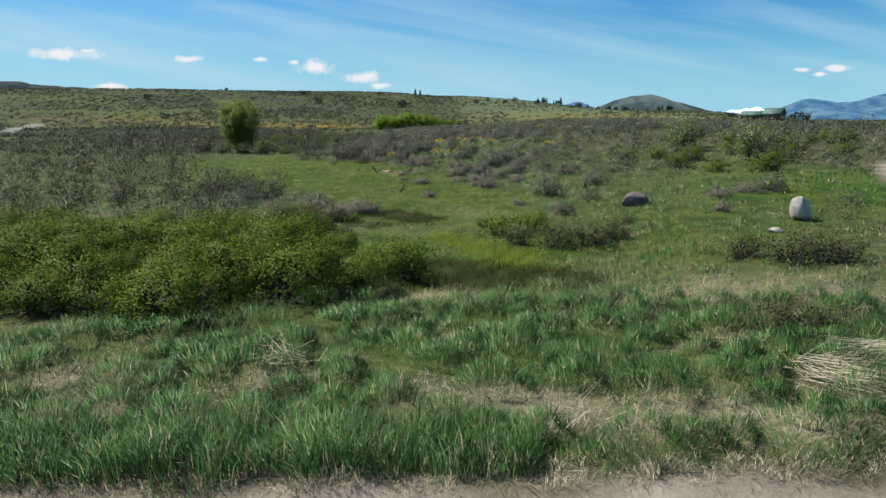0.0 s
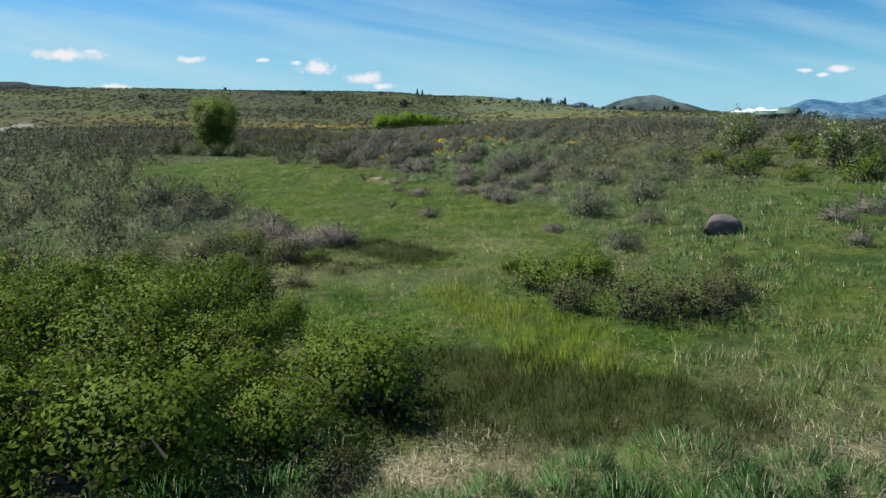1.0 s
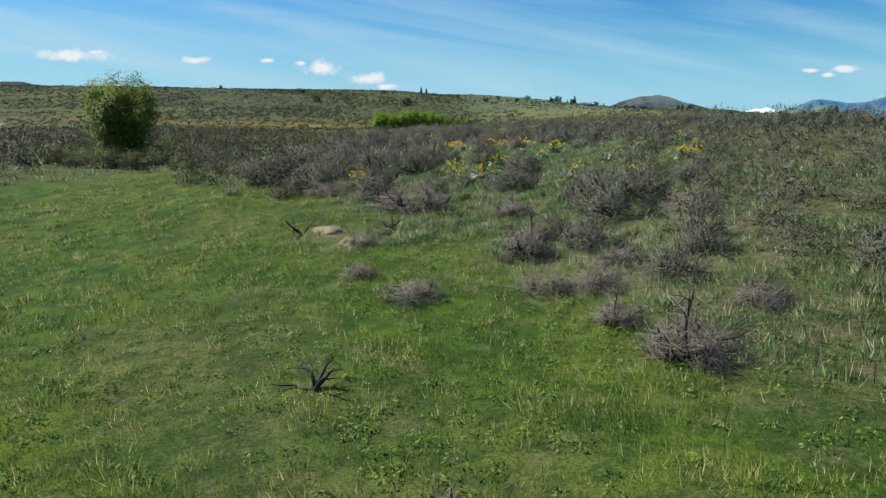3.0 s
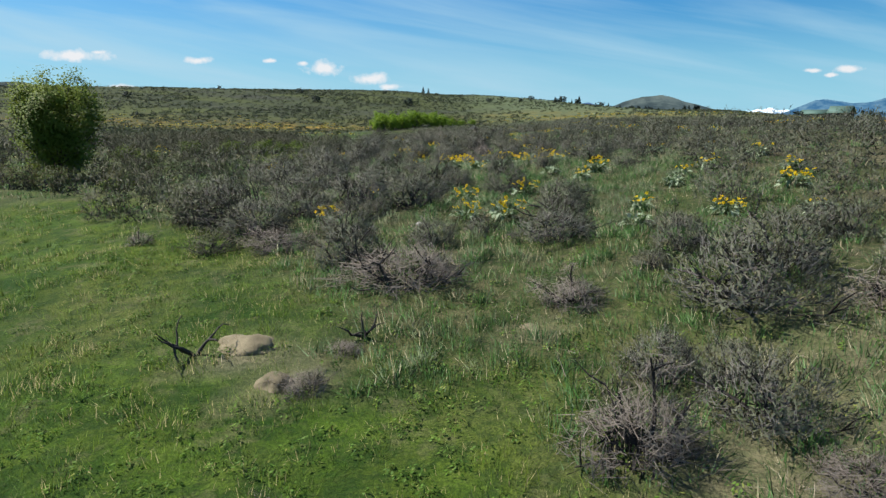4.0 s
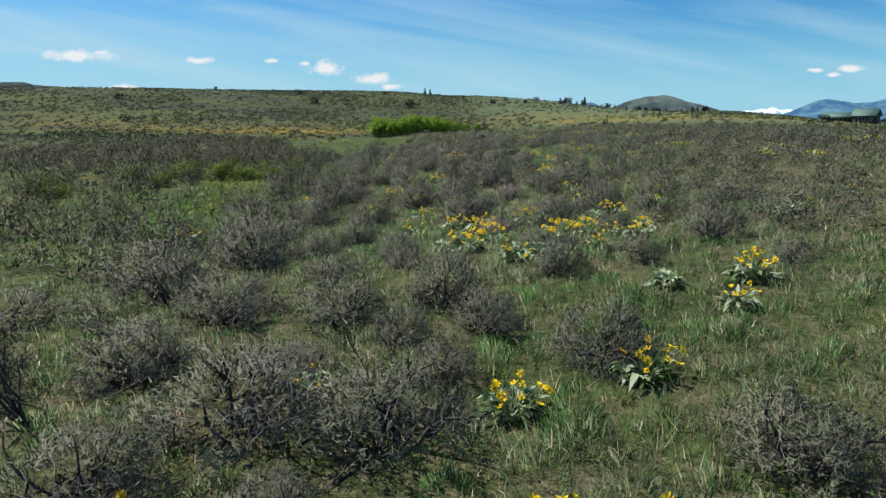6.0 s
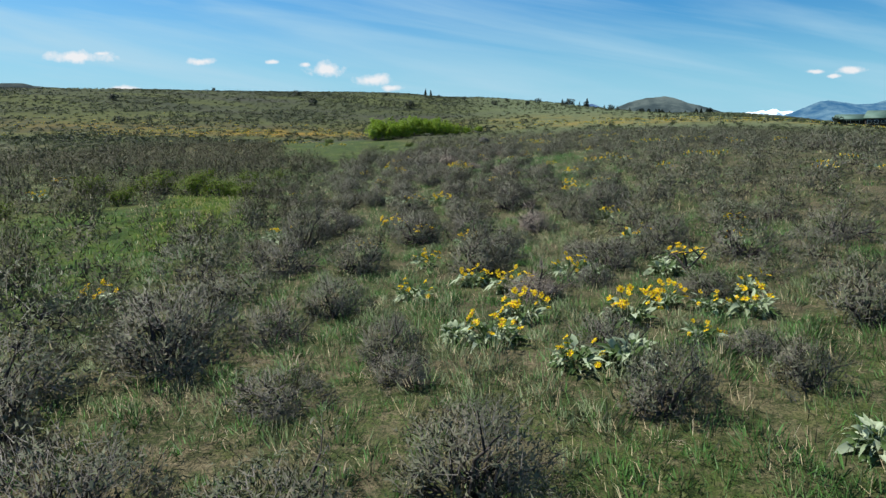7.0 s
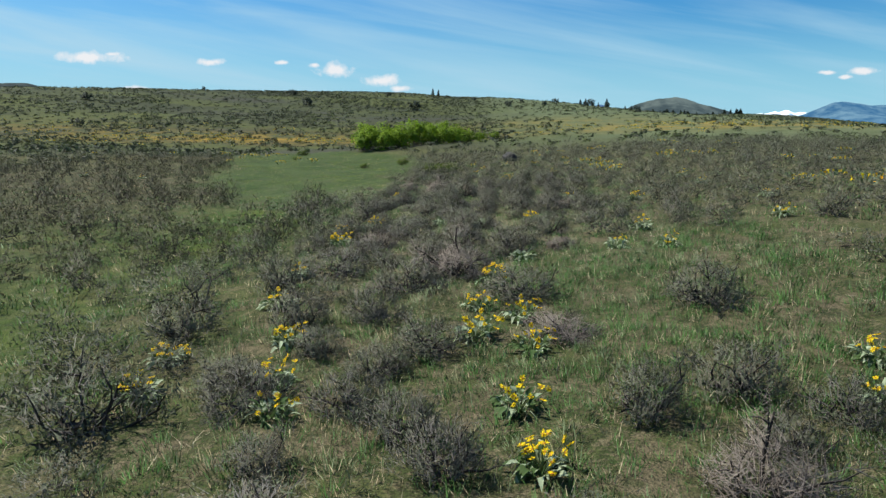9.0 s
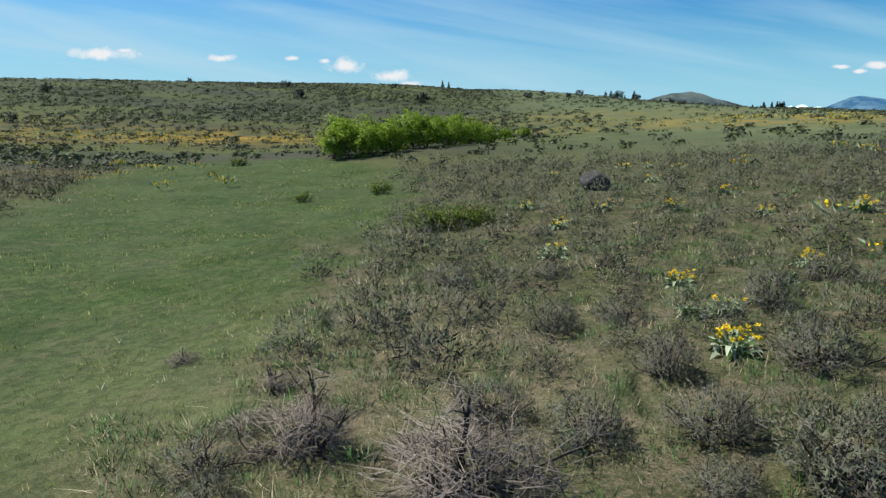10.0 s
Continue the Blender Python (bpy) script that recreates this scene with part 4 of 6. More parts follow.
extra = []
tries = np.stack([rng.uniform(-42, 42, 20000), rng.uniform(19, 150, 20000), rng.uniform(0.3, 1.0, 20000) ** 0.8, rng.uniform(0, 1, 20000)], -1)
for x, y, r, u in tries:
    r = r * (0.8 if x < -5 and y < 32 else 1.0)
    if u < 1.2 * float(green_open(x, y)) or (y > 108 and u < 0.4 * float(ss(2.0, -4.0, x))):
        continue
    if abs(x) > 0.62 * (y - 6) + 8 or not brush_room(x, y, r, taken):
        continue
    extra.append((x, y, r, 1 if u > 0.93 else 0))
    taken = np.vstack([taken, (x, y, r)])
extra.sort(key=lambda e: float(nearest_pass(e[0], e[1])) + 0.02 * abs(e[0]) + rng.uniform(0, 1.5))
room = 296 - len(spots)
for i, (x, y, r, dead) in enumerate(spots + extra[:room]):
    kind = int(rng.choice((6, 7))) if dead else int(rng.choice((0, 1, 2, 3, 4, 5), p=(0.22, 0.22, 0.2, 0.18, 0.09, 0.09)))
    bank = sage if abs(x) < 4.3 else sage_side
    if in_swale(x, y) and not dead:
        bank, kind = bitter, kind % 3
    copy_thing(bank[kind], at_ground(x, y, r / (0.62 if dead else 0.72), rng.uniform(0, 360), 0.03, rng.uniform(0.7, 1.25) * (0.85 if r > 0.85 else 1.05)))
for proto in sage + sage_side + bitter:
    drop(proto)

# farther brush, past what one would count
mid = np.array([(x, y, r / 0.64, rng.uniform(0.65, 1.3)) for x, y, r, _ in extra[room:]])
reach = nearest_pass(mid[:, 0], mid[:, 1])
outer = mid[reach > 66]
leafage, wooden, shade_hearts, dark_leafage, dark_wooden = [], [], [], [], []
for lo, hi, nleaf, ntwig, tip in ((0, 11.5, 1000, 420, 1.0), (11.5, 17, 560, 200, 1.25), (17, 32, 300, 90, 1.5), (32, 66, 170, 40, 1.9)):
    small, inner = [], []
    for seed in (31, 32, 33, 34):
        wood, twig, leaf = sage_arrays(seed, nleaf, 0.70, 0.72, 5, ntwig + 60, tip, 60)
        inner.append(shade_heart(np.random.default_rng(seed), int(nleaf / 7), 0.62, 0.56, 0.11 * tip))
        small.append(((twig[0][: ntwig * 3], twig[1][:ntwig], twig[2][: ntwig * 3]), leaf))
    ring = mid[(reach > lo) & (reach <= hi)].copy()
    ring[:, 3] *= np.where(in_swale(ring[:, 0], ring[:, 1]), 1.25, 1.0)
    left = in_swale(ring[:, 0], ring[:, 1])
    for some, leaf_list, twig_list in ((ring[~left], leafage, wooden), (ring[left], dark_leafage, dark_wooden)):
        if len(some):
            leaf_list.append(stamp([s[1] for s in small], some, np.random.default_rng(3)))
            twig_list.append(stamp([s[0] for s in small], some, np.random.default_rng(3)))
    shade_hearts.append(stamp(inner, ring, np.random.default_rng(3)))
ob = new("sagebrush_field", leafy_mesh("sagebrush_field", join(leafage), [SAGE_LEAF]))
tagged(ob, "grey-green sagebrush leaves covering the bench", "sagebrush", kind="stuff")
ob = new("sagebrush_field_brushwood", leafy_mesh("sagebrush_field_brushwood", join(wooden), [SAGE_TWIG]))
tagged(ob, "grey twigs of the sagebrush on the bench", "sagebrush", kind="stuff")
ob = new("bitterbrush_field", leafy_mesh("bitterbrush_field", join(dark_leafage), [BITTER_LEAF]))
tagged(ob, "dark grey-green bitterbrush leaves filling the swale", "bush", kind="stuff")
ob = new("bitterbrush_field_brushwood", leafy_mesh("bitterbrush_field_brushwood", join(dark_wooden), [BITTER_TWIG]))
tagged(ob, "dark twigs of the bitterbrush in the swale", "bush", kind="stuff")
# dark slivers painting in the shade within the farther bushes
ob = new("sagebrush_field_stems", link_mesh("sagebrush_field_stems", *join(shade_hearts), [SAGE_WOOD]))
tagged(ob, "dark twig slivers painted as shade inside the brush of bench and swale", "sagebrush", kind="stuff")

def far_bushes(n, size):
    """Small bushes of n leaves, for the distance."""
    out = []
    for seed in (41, 42, 43):
        r2 = np.random.default_rng(seed)
        p = r2.normal(size=(n, 3)) * np.array([0.36, 0.36, 0.12]) + np.array([0, 0, 0.25])
        face = unit(p + np.array([0, 0, 0.2]) + r2.normal(size=(n, 3)) * 0.2)
        d = r2.normal(size=(n, 3))
        one = slivers(p, unit(d - face * np.sum(d * face, -1, keepdims=True)), r2.uniform(0.7, 1.2, n) * size, r2.uniform(0.7, 1.1, n) * size, r2, face)
        out.append((*one, np.repeat(unit(p * np.array([1, 1, 0.5]) + np.array([0, 0, 0.2])), 3, axis=0)))
    return out


fx, fy = rng.uniform(-330, 230, 70000), rng.uniform(60, 470, 70000)
keep = (np.abs(fx) < 0.74 * fy + 15) & ((np.abs(fx) > 42) | (fy > 150)) & (meadow_share(fx, fy) < 0.3) & (along(GRAVEL, fx, fy) < 0.2)
keep &= rng.uniform(0, 1, len(fx)) < np.where(fx > 10, 0.25 + 0.5 * ss(190, 110, fy), 0.8) * (0.35 + 0.65 * ss(-0.2, 0.3, np.sin(fx / 13 + 2 * np.sin(fy / 29)) + np.sin(fy / 17 + fx / 41)))
far = np.concatenate([outer, np.stack([fx, fy, rng.uniform(0.7, 1.25, len(fx)), rng.uniform(0.7, 1.2, len(fx))], -1)[keep][:17000]])
ob = new("far_brush", leafy_mesh("far_brush", join([stamp(far_bushes(n, size), far[pick], np.random.default_rng(4)) for n, size, pick in ((46, 0.17, far[:, 1] < 160), (13, 0.42, far[:, 1] >= 160))]), [FAR_BRUSH]))
tagged(ob, "distant low brush dotting the hillside", "brush", kind="stuff")


def leafy_arrays(seed, radius, height, count, size, stems=9, vase=0.0, lumps=4.0, upright=1.0, neck=1.3, foot=0.18):
    """A round leafy shrub: stems and leaves in uneven clumps."""
    rng = np.random.default_rng(seed)
    wood, tips = [], []
    for i in range(stems):
        a = i * 2 * math.pi / stems + rng.uniform(-0.4, 0.4)
        way = np.array([math.cos(a) * rng.uniform(0.3, 1) * upright, math.sin(a) * rng.uniform(0.3, 1) * upright, rng.uniform(0.7, 1.4)])
        pts = wander((rng.normal() * radius * foot, rng.normal() * radius * foot, -0.05), way, height * rng.uniform(0.7, 1.0), 5, 0.2, rng, 0.05)
        wood.append(tube(pts, np.linspace(0.02, 0.006, 6) * (height ** 0.5), 3))
        for _ in range(3):
            k = int(rng.integers(2, 6))
            p2 = wander(pts[k], unit(pts[k] - pts[k - 1]) + rng.normal(size=3) * 0.6, height * rng.uniform(0.15, 0.4), 3, 0.25, rng, 0.05)
            wood.append(tube(p2, np.linspace(0.009, 0.003, 4) * (height ** 0.5), 3))
            tips += [p2[1], p2[2], p2[3]]
    for _ in range(int(stems * lumps)):   # clumps that close the dome
        a, e = rng.uniform(0, 2 * math.pi), rng.uniform(0.05, 1.0) ** (0.7)
        rr = radius * math.sqrt(max(0.02, 1 - (e * 0.95) ** 2)) * rng.uniform(0.75, 1.0)
        if vase:
            rr *= 1 - vase * (1 - e) ** neck
        tips.append(np.array([rr * math.cos(a), rr * math.sin(a), height * e * rng.uniform(0.85, 1.05)]))
    tips = np.array(tips)
    tips = tips[np.hypot(tips[:, 0], tips[:, 1]) < 0.52 * radius] if vase > 0.9 else tips
    k = rng.integers(0, len(tips), count)
    p = tips[k] + rng.normal(size=(count, 3)) * min(radius, 2.0) * np.array([0.10, 0.10, 0.075])
    p[:, 2] = np.maximum(p[:, 2], 0.03)
    d = unit(p * np.array([1, 1, 0.5]) / radius + rng.normal(size=(count, 3)) * 0.7 + np.array([0, 0, 0.15]))
    face = unit(p * np.array([1, 1, 1.1]) / radius + (p - tips[k]) * 5.0 / radius + np.array([0, 0, 0.25]) + rng.normal(size=(count, 3)) * 0.35)
    leaf = leaves(p, d, rng.uniform(0.7, 1.3, count) * size, rng.uniform(0.45, 0.75, count) * size, rng, face)
    return join(wood), (*leaf, np.repeat(unit(unit(p / np.array([radius, radius, height]) * np.array([1, 1, 0.8])) + 1.0 * face), 4, axis=0))


def leafy_shrub(name, label, category, group, seed, radius, height, count, size, leafmat, woodmat=SAGE_WOOD, stems=9, vase=0.0, second=None):
    wood, leaf = leafy_arrays(seed, radius, height, count, size, stems, vase)
    root = thing(name, label, category, group)
    # real stems plus dark slivers in place of shade under the leaves
    part("trunk", link_mesh("trunk", *join([wood, shade_heart(np.random.default_rng(seed), 160, radius * 1.1, height * 1.1, 0.22 * radius)]), [woodmat], smooth=True), root, "thin brown stems around slivers painted as inner shade", kind="stuff")
    part("foliage", leafy_mesh("foliage", leaf, [leafmat]), root, kind="stuff")
    if second is not None:
        _, bloom = leafy_arrays(seed, radius * 1.04, height * 1.03, second[1], second[2], stems, vase)
        part("blossom", leafy_mesh("blossom", bloom, [second[0]]), root, "white spring blossom", kind="stuff")
    return root


def plant_all(protos, places, rng, sink=0.04):
    for x, y, s in places:
        copy_thing(protos[int(rng.integers(len(protos)))], at_ground(x, y, s, rng.uniform(0, 360), sink, rng.uniform(0.88, 1.1)))
    for p in protos:
        drop(p)


# the thicket of leafy shrubs beside the wet meadow
protos = [leafy_shrub("snowberry_shrub", "dense green snowberry shrub in fresh small leaf", "shrub", "shrub thicket by the meadow", 60 + i, 1.0, 0.82, 3300, 0.058, SHRUB_LEAF, stems=9) for i in range(4)]
places = []
for y in np.arange(11.3, 18.8, 1.0):
    left, right = -4.8 - 0.6 * y, float(np.interp(y, (10.8, 11.6, 12.8, 13.9, 15, 16.7, 18.8), (-5.2, -3.3, -1.4, -0.55, -0.95, -2.2, -3.9)))
    for x in np.arange(right - 0.4, left, -1.3):
        places.append((x + rng.uniform(-0.3, 0.3), y + rng.uniform(-0.3, 0.3), rng.uniform(0.65, 1.15)))
plant_all(protos, places, rng)
protos = [leafy_shrub("rose_shrub", "brownish-green wild rose shrub with bare lower stems", "shrub", "rose shrubs by the meadow", 70 + i, 0.8, 0.72, 1500, 0.045, SHRUB_BROWN, stems=11) for i in range(3)]
# the one at (6.3, 7.9) is added as a dark hollow by the reeds
plant_all(protos, ((2.3, 17.9, 0.9), (3.3, 17.3, 1.15), (4.2, 17.2, 1.05), (4.9, 17.9, 0.85), (7.3, 15.4, 1.0), (8.1, 14.7, 1.2), (8.9, 14.5, 1.05), (5.3, 9.8, 0.75), (6.0, 10.2, 0.7), (6.3, 7.9, 0.4), (-3.2, 21.0, 0.8), (-4.2, 21.6, 0.9),
                   (-5.2, 22.5, 0.8), (5.9, 20.3, 0.45), (-3.6, 19.8, 0.7), (-4.9, 20.4, 0.9), (-6.2, 20.9, 0.9), (-2.6, 19.2, 0.5), (-0.9, 12.6, 0.5), (-13.5, 52.6, 1.2), (-15.2, 53.5, 1.3), (-12.0, 53.8, 1.0), (-17, 54.5, 1.4), (-14.0, 56.5, 1.2), (-18.8, 56.0, 1.4)), rng)
protos = [leafy_shrub("green_shrub", "low dark green leafy shrub", "shrub", "green shrubs in the swale", 80 + i, 0.9, 0.7, 1100, 0.075, SHRUB_LEAF, stems=8) for i in range(3)]
GREEN_SWALE = ((-3.6, 21.6, 0.6), (-2.7, 21.3, 0.5), (-4.6, 22.9, 0.7), (1.5, 20.2, 0.45), (1.9, 18.9, 0.9), (2.9, 19.3, 0.8), (3.0, 20.3, 0.6), (-9.4, 73.0, 1.0), (-11.2, 75.2, 1.2), (-13.2, 77.0, 1.3), (-15.5, 78.0, 1.3), (-13.8, 80.2, 1.2), (-11.5, 80.0, 1.1), (-16.8, 81.5, 1.4), (-10.3, 82.4, 1.0), (-17.6, 76.0, 1.3),
                   (-2.9, 125.4, 1.1), (-1.2, 126.3, 1.1), (-2.0, 125.7, 1.15), (-6.0, 136.4, 0.9), (-20.8, 159.5, 1.2), (-19.5, 150, 0.6), (-9.5, 135, 0.6), (-17.5, 68.5, 1.1), (-19.5, 70.5, 1.2), (-14.5, 72.5, 1.0), (-11.5, 52.4, 0.7))
GREEN_BENCH = ((12.3, 34.2, 1.0), (18.6, 35.8, 1.2), (20.8, 39.0, 1.3), (10.8, 38.2, 0.9), (18.3, 41.2, 1.2), (22.0, 36.4, 1.0), (24.5, 41.0, 1.3), (15.0, 30.5, 1.2), (13.2, 31.5, 0.9), (14.0, 36.5, 1.2), (16.8, 37.5, 1.2), (12.3, 37.2, 0.9))
plant_all(protos, (*GREEN_SWALE, *GREEN_BENCH), rng)

# two bushes in white blossom
for x, y, s, seed in ((14.6, 39.6, 1.0, 91), (16.4, 34.4, 0.95, 92)):
    b = leafy_shrub("serviceberry_bush", "tall serviceberry bush in white blossom", "bush", "blossoming bushes", seed, 1.35, 2.1, 2300, 0.10, SHRUB_LEAF, stems=9, vase=0.35, second=(BLOSSOM, 1300, 0.075))
    b.matrix_basis = at_ground(x, y, s, seed * 40, 0.05)

# the lone tree: many stems rising from one base into a vase-shaped crown
wood, leaf = leafy_arrays(101, 3.3, 4.15, 20000, 0.13, 17, 0.95, 11.0, 0.2, 0.8, 0.06)
root = thing("willow_tree", "lone bushy green willow tree, narrow at the base", "tree")
part("trunk", link_mesh("trunk", *wood, [SAGE_WOOD], smooth=True), root, "cluster of dark stems")
part("crown", leafy_mesh("crown", leaf, [TREE_LEAF]), root, "fresh green leaves")
root.matrix_basis = at_ground(-16.9, 58.8, 1.0, 20, 0.1)

# bright green willow thicket on the far flat
protos = [leafy_shrub("willow_shrub", "bright yellow-green willow shrub in new leaf", "shrub", "willow thicket", 110 + i, 2.0, 3.0, 1600, 0.28, WILLOW_LEAF, stems=9, vase=0.2) for i in range(3)]
plant_all(protos, ((-12.8, 163, 1.0), (-10.6, 164.5, 0.95), (-13.6, 166.5, 1.05), (-8.8, 166.5, 0.95), (-11.4, 168, 1.1), (-6.9, 170, 0.95), (-9.2, 171, 1.1), (-4.8, 174, 0.95), (-7.2, 175, 1.1), (-2.9, 178, 0.95), (-5.2, 179.5, 1.1),
                   (-1.0, 182.5, 0.9), (-3.0, 184, 1.05), (1.0, 187, 0.8), (-0.8, 189, 0.95), (3.5, 193, 0.6), (6.5, 199, 0.5)), rng)


# ---- trees on the skyline ----
def conifer(seed, height=9.0):
    rng = np.random.default_rng(seed)
    root = thing("pine_tree", "dark distant pine on the skyline", "tree", "skyline pines")
    part("trunk", link_mesh("trunk", *tube(np.array([(0, 0, -0.5), (0.05, 0, height * 0.5), (0, 0.05, height)]), (0.22, 0.13, 0.02), 6), [SAGE_WOOD], smooth=True), root)
    n = 420
    t = rng.uniform(0.1, 1.0, n)
    a = rng.uniform(0, 2 * math.pi, n)
    reach = (1 - t) ** 0.7 * height * 0.27 * rng.uniform(0.5, 1.15, n) * (1 + 0.35 * np.sin(a * 2 + seed))
    p = np.stack([np.cos(a) * reach * 0.25, np.sin(a) * reach * 0.25, t * height], -1)
    d = np.stack([np.cos(a), np.sin(a), -0.15 + 0.5 * (t - 0.4)], -1)
    part("crown", link_mesh("crown", *leaves(p, d, reach + 0.25, 0.35 + 0.5 * (1 - t), rng), [CONIFER_LEAF]), root)
    return root


protos = [conifer(s) for s in (1, 2, 3)]
for u, dist, s in ((0.182, 440, 0.7), (0.172, 440, 0.4), (0.156, 436, 0.4), (0.149, 425, 0.3), (0.205, 442, 0.42), (0.212, 442, 0.45), (0.222, 440, 0.36), (0.197, 440, 0.3), (-0.03, 470, 0.42), (-0.023, 470, 0.42)):
    copy_thing(protos[int(rng.integers(3))], at_ground(u * dist, dist, s * rng.uniform(0.9, 1.15), rng.uniform(0, 360), 0.2, rng.uniform(0.95, 1.15)))
for u in (*rng.uniform(0.236, 0.292, 15), *rng.uniform(0.303, 0.350, 12), 0.342, 0.346):
    dist = rng.uniform(425, 455)
    s = rng.uniform(0.2, 0.52)
    copy_thing(protos[int(rng.integers(3))], at_ground(u * dist, dist, s, rng.uniform(0, 360), 0.2, rng.uniform(0.6, 1.0) * (0.8 if s > 0.42 else 1)))
for p in protos:
    drop(p)
protos = [leafy_shrub("juniper_bush", "round dark juniper on the open hillside", "bush", "hillside junipers", 120 + i, 1.4, 2.4, 500, 0.4, CONIFER_LEAF, stems=6) for i in range(2)]
plant_all(protos, ((-130, 309, 1.15), (-70.5, 365, 1.05), (-54.5, 318, 1.1), (-57.5, 332, 0.8), (-15.5, 325, 1.25), (-88, 330, 0.5), (-120, 395, 0.7), (-95, 240, 0.9), (20, 340, 0.9), (35, 350, 0.8), (44, 380, 0.9), (-32, 392, 0.8), (8, 395, 0.7),
                   (52, 352, 0.9), (28, 372, 0.7), (-130, 200, 1.0), (62, 390, 1.2), (68, 384, 1.0), (60, 300, 0.5), (121, 224, 1.5), (82, 190, 0.8), (110, 209, 1.1), (106.5, 222, 1.0), (-5, 430, 0.6), (-112, 330, 0.5), (78, 372, 0.9)), rng, 0.1)


# ---- balsamroot ----
def broad_leaf(p, d, length, width, droop, rng):
    """One arrow-shaped leaf, arched, with a fold along its rib."""
    side = unit(np.cross(d, np.array([0, 0, 1.0])) + rng.normal(size=3) * 0.25)
    up = np.cross(side, d)
    rows = []
    for t, w in ((0.0, 0.10), (0.22, 0.14), (0.34, 1.0), (0.62, 0.78), (1.0, 0.0)):
        c = p + d * length * t - np.array([0, 0, 1.0]) * droop * length * t * t
        rows += [c - side * width * 0.5 * w + up * width * 0.16 * w, c, c + side * width * 0.5 * w + up * width * 0.16 * w]
    f = []
    for i in range(4):
        a = i * 3
        for j in (0, 1):
            f += [(a + j, a + j + 1, a + j + 4), (a + j, a + j + 4, a + j + 3)]
    return np.array(rows), np.array(f)


def flower_head_mesh(seed):
    rng = np.random.default_rng(seed)
    n = 11
    a = np.arange(n) * 2 * math.pi / n + rng.uniform(-0.12, 0.12, n)
    d = np.stack([np.cos(a), np.sin(a), rng.uniform(0.0, 0.35, n)], -1)
    pet = leaves(d * 0.012, d, rng.uniform(0.045, 0.062, n), np.full(n, 0.027), rng)
    ring = np.arange(8) * math.pi / 4
    dv = np.concatenate([np.stack([np.cos(ring) * 0.02, np.sin(ring) * 0.02, np.full(8, 0.006)], -1), [(0, 0, 0.018)]])
    df = np.array([(i, (i + 1) % 8, 8) for i in range(8)])
    v, f = join([pet, (dv, df)])
    return link_mesh("flower_head", v, f, [PETAL, DISC], [0] * len(pet[1]) + [1] * 8)


heads = [flower_head_mesh(s) for s in (1, 2, 3)]


def balsamroot(seed, flowers, apart=False):
    """A clump; apart: each leaf a part of its own."""
    rng = np.random.default_rng(seed)
    root = thing("balsamroot", "arrowleaf balsamroot clump with yellow flowers over silvery leaves" if flowers else "arrowleaf balsamroot clump, silvery leaves without flowers", "wildflower", "balsamroot clumps")
    out = []
    for i in range(60 if apart else 95):
        a, e = i * 2.399 + rng.uniform(-0.3, 0.3), rng.uniform(0.5, 1.5) if i % 2 else rng.uniform(1.2, 3.5)
        d = unit(np.array([math.cos(a), math.sin(a), e]))
        foot = rng.uniform(0.02, 0.17)
        out.append(broad_leaf(np.array([math.cos(a) * foot, math.sin(a) * foot, rng.uniform(-0.02, 0.12)]), d, rng.uniform(0.2, 0.34), rng.uniform(0.05, 0.088), rng.uniform(0.35, 1.05), rng))
    if apart:
        for v, f in out:
            part("leaf", link_mesh("leaf", v, f, [BALSAM_LEAF]), root)
    else:
        part("leaves", link_mesh("leaves", *join(out), [BALSAM_LEAF]), root, "broad silvery grey-green leaves", kind="stuff")
    stems = []
    for i in range(flowers):
        a, lean = rng.uniform(0, 6.28), math.sqrt(rng.uniform(0.01, 1.0))
        h = rng.uniform(0.22, 0.39) - 0.10 * lean * lean
        top = np.array([math.cos(a) * lean * 0.26 + 0.05, math.sin(a) * lean * 0.26, h])
        stems.append(tube(np.array([(top[0] * 0.15, top[1] * 0.15, 0), (top[0] * 0.6, top[1] * 0.6, h * 0.6), top]), (0.006, 0.005, 0.004), 3))
        tilt = Euler((rng.uniform(-0.3, 1.1), rng.uniform(-0.8, 0.3), rng.uniform(-0.6, 0.6)))
        part("flower_head", heads[i % 3], root, at=Matrix.Translation(top) @ tilt.to_matrix().to_4x4() @ Matrix.Scale(rng.uniform(0.52, 0.74), 4))
    if stems:
        part("stalk", link_mesh("stalk", *join(stems), [BALSAM_STEM]), root, kind="stuff")
    return root


rng = np.random.default_rng(21)
blooming = [balsamroot(200 + i, n) for i, n in enumerate((15, 9, 20, 6))]
near_blooming = [balsamroot(210 + i, n, True) for i, n in enumerate((20, 8, 13))]
leafy = [balsamroot(220, 0), balsamroot(221, 0, True)]
for x, y, bare in BALSAM:
    bank = leafy if bare else near_blooming if abs(x) < 3.2 and 42 < y < 106 else blooming
    copy_thing(bank[int(rng.integers(len(bank)))], at_ground(x, y, rng.uniform(0.95, 1.4), rng.uniform(-60, 60), 0.02))
for p in blooming + near_blooming + leafy:
    drop(p)

# golden bloom far off, as one carpet of flower specks, and scattered plants among the brush
r2 = np.random.default_rng(8)
n = 16
p = r2.normal(size=(n, 3)) * np.array([0.22, 0.22, 0.05]) + np.array([0, 0, 0.36])
speck = leaves(p, r2.normal(size=(n, 3)) + np.array([0, 0, 0.3]), r2.uniform(0.08, 0.14, n), r2.uniform(0.08, 0.14, n), r2)
n = 12
p = r2.normal(size=(n, 3)) * np.array([0.2, 0.2, 0.08]) + np.array([0, 0, 0.18])
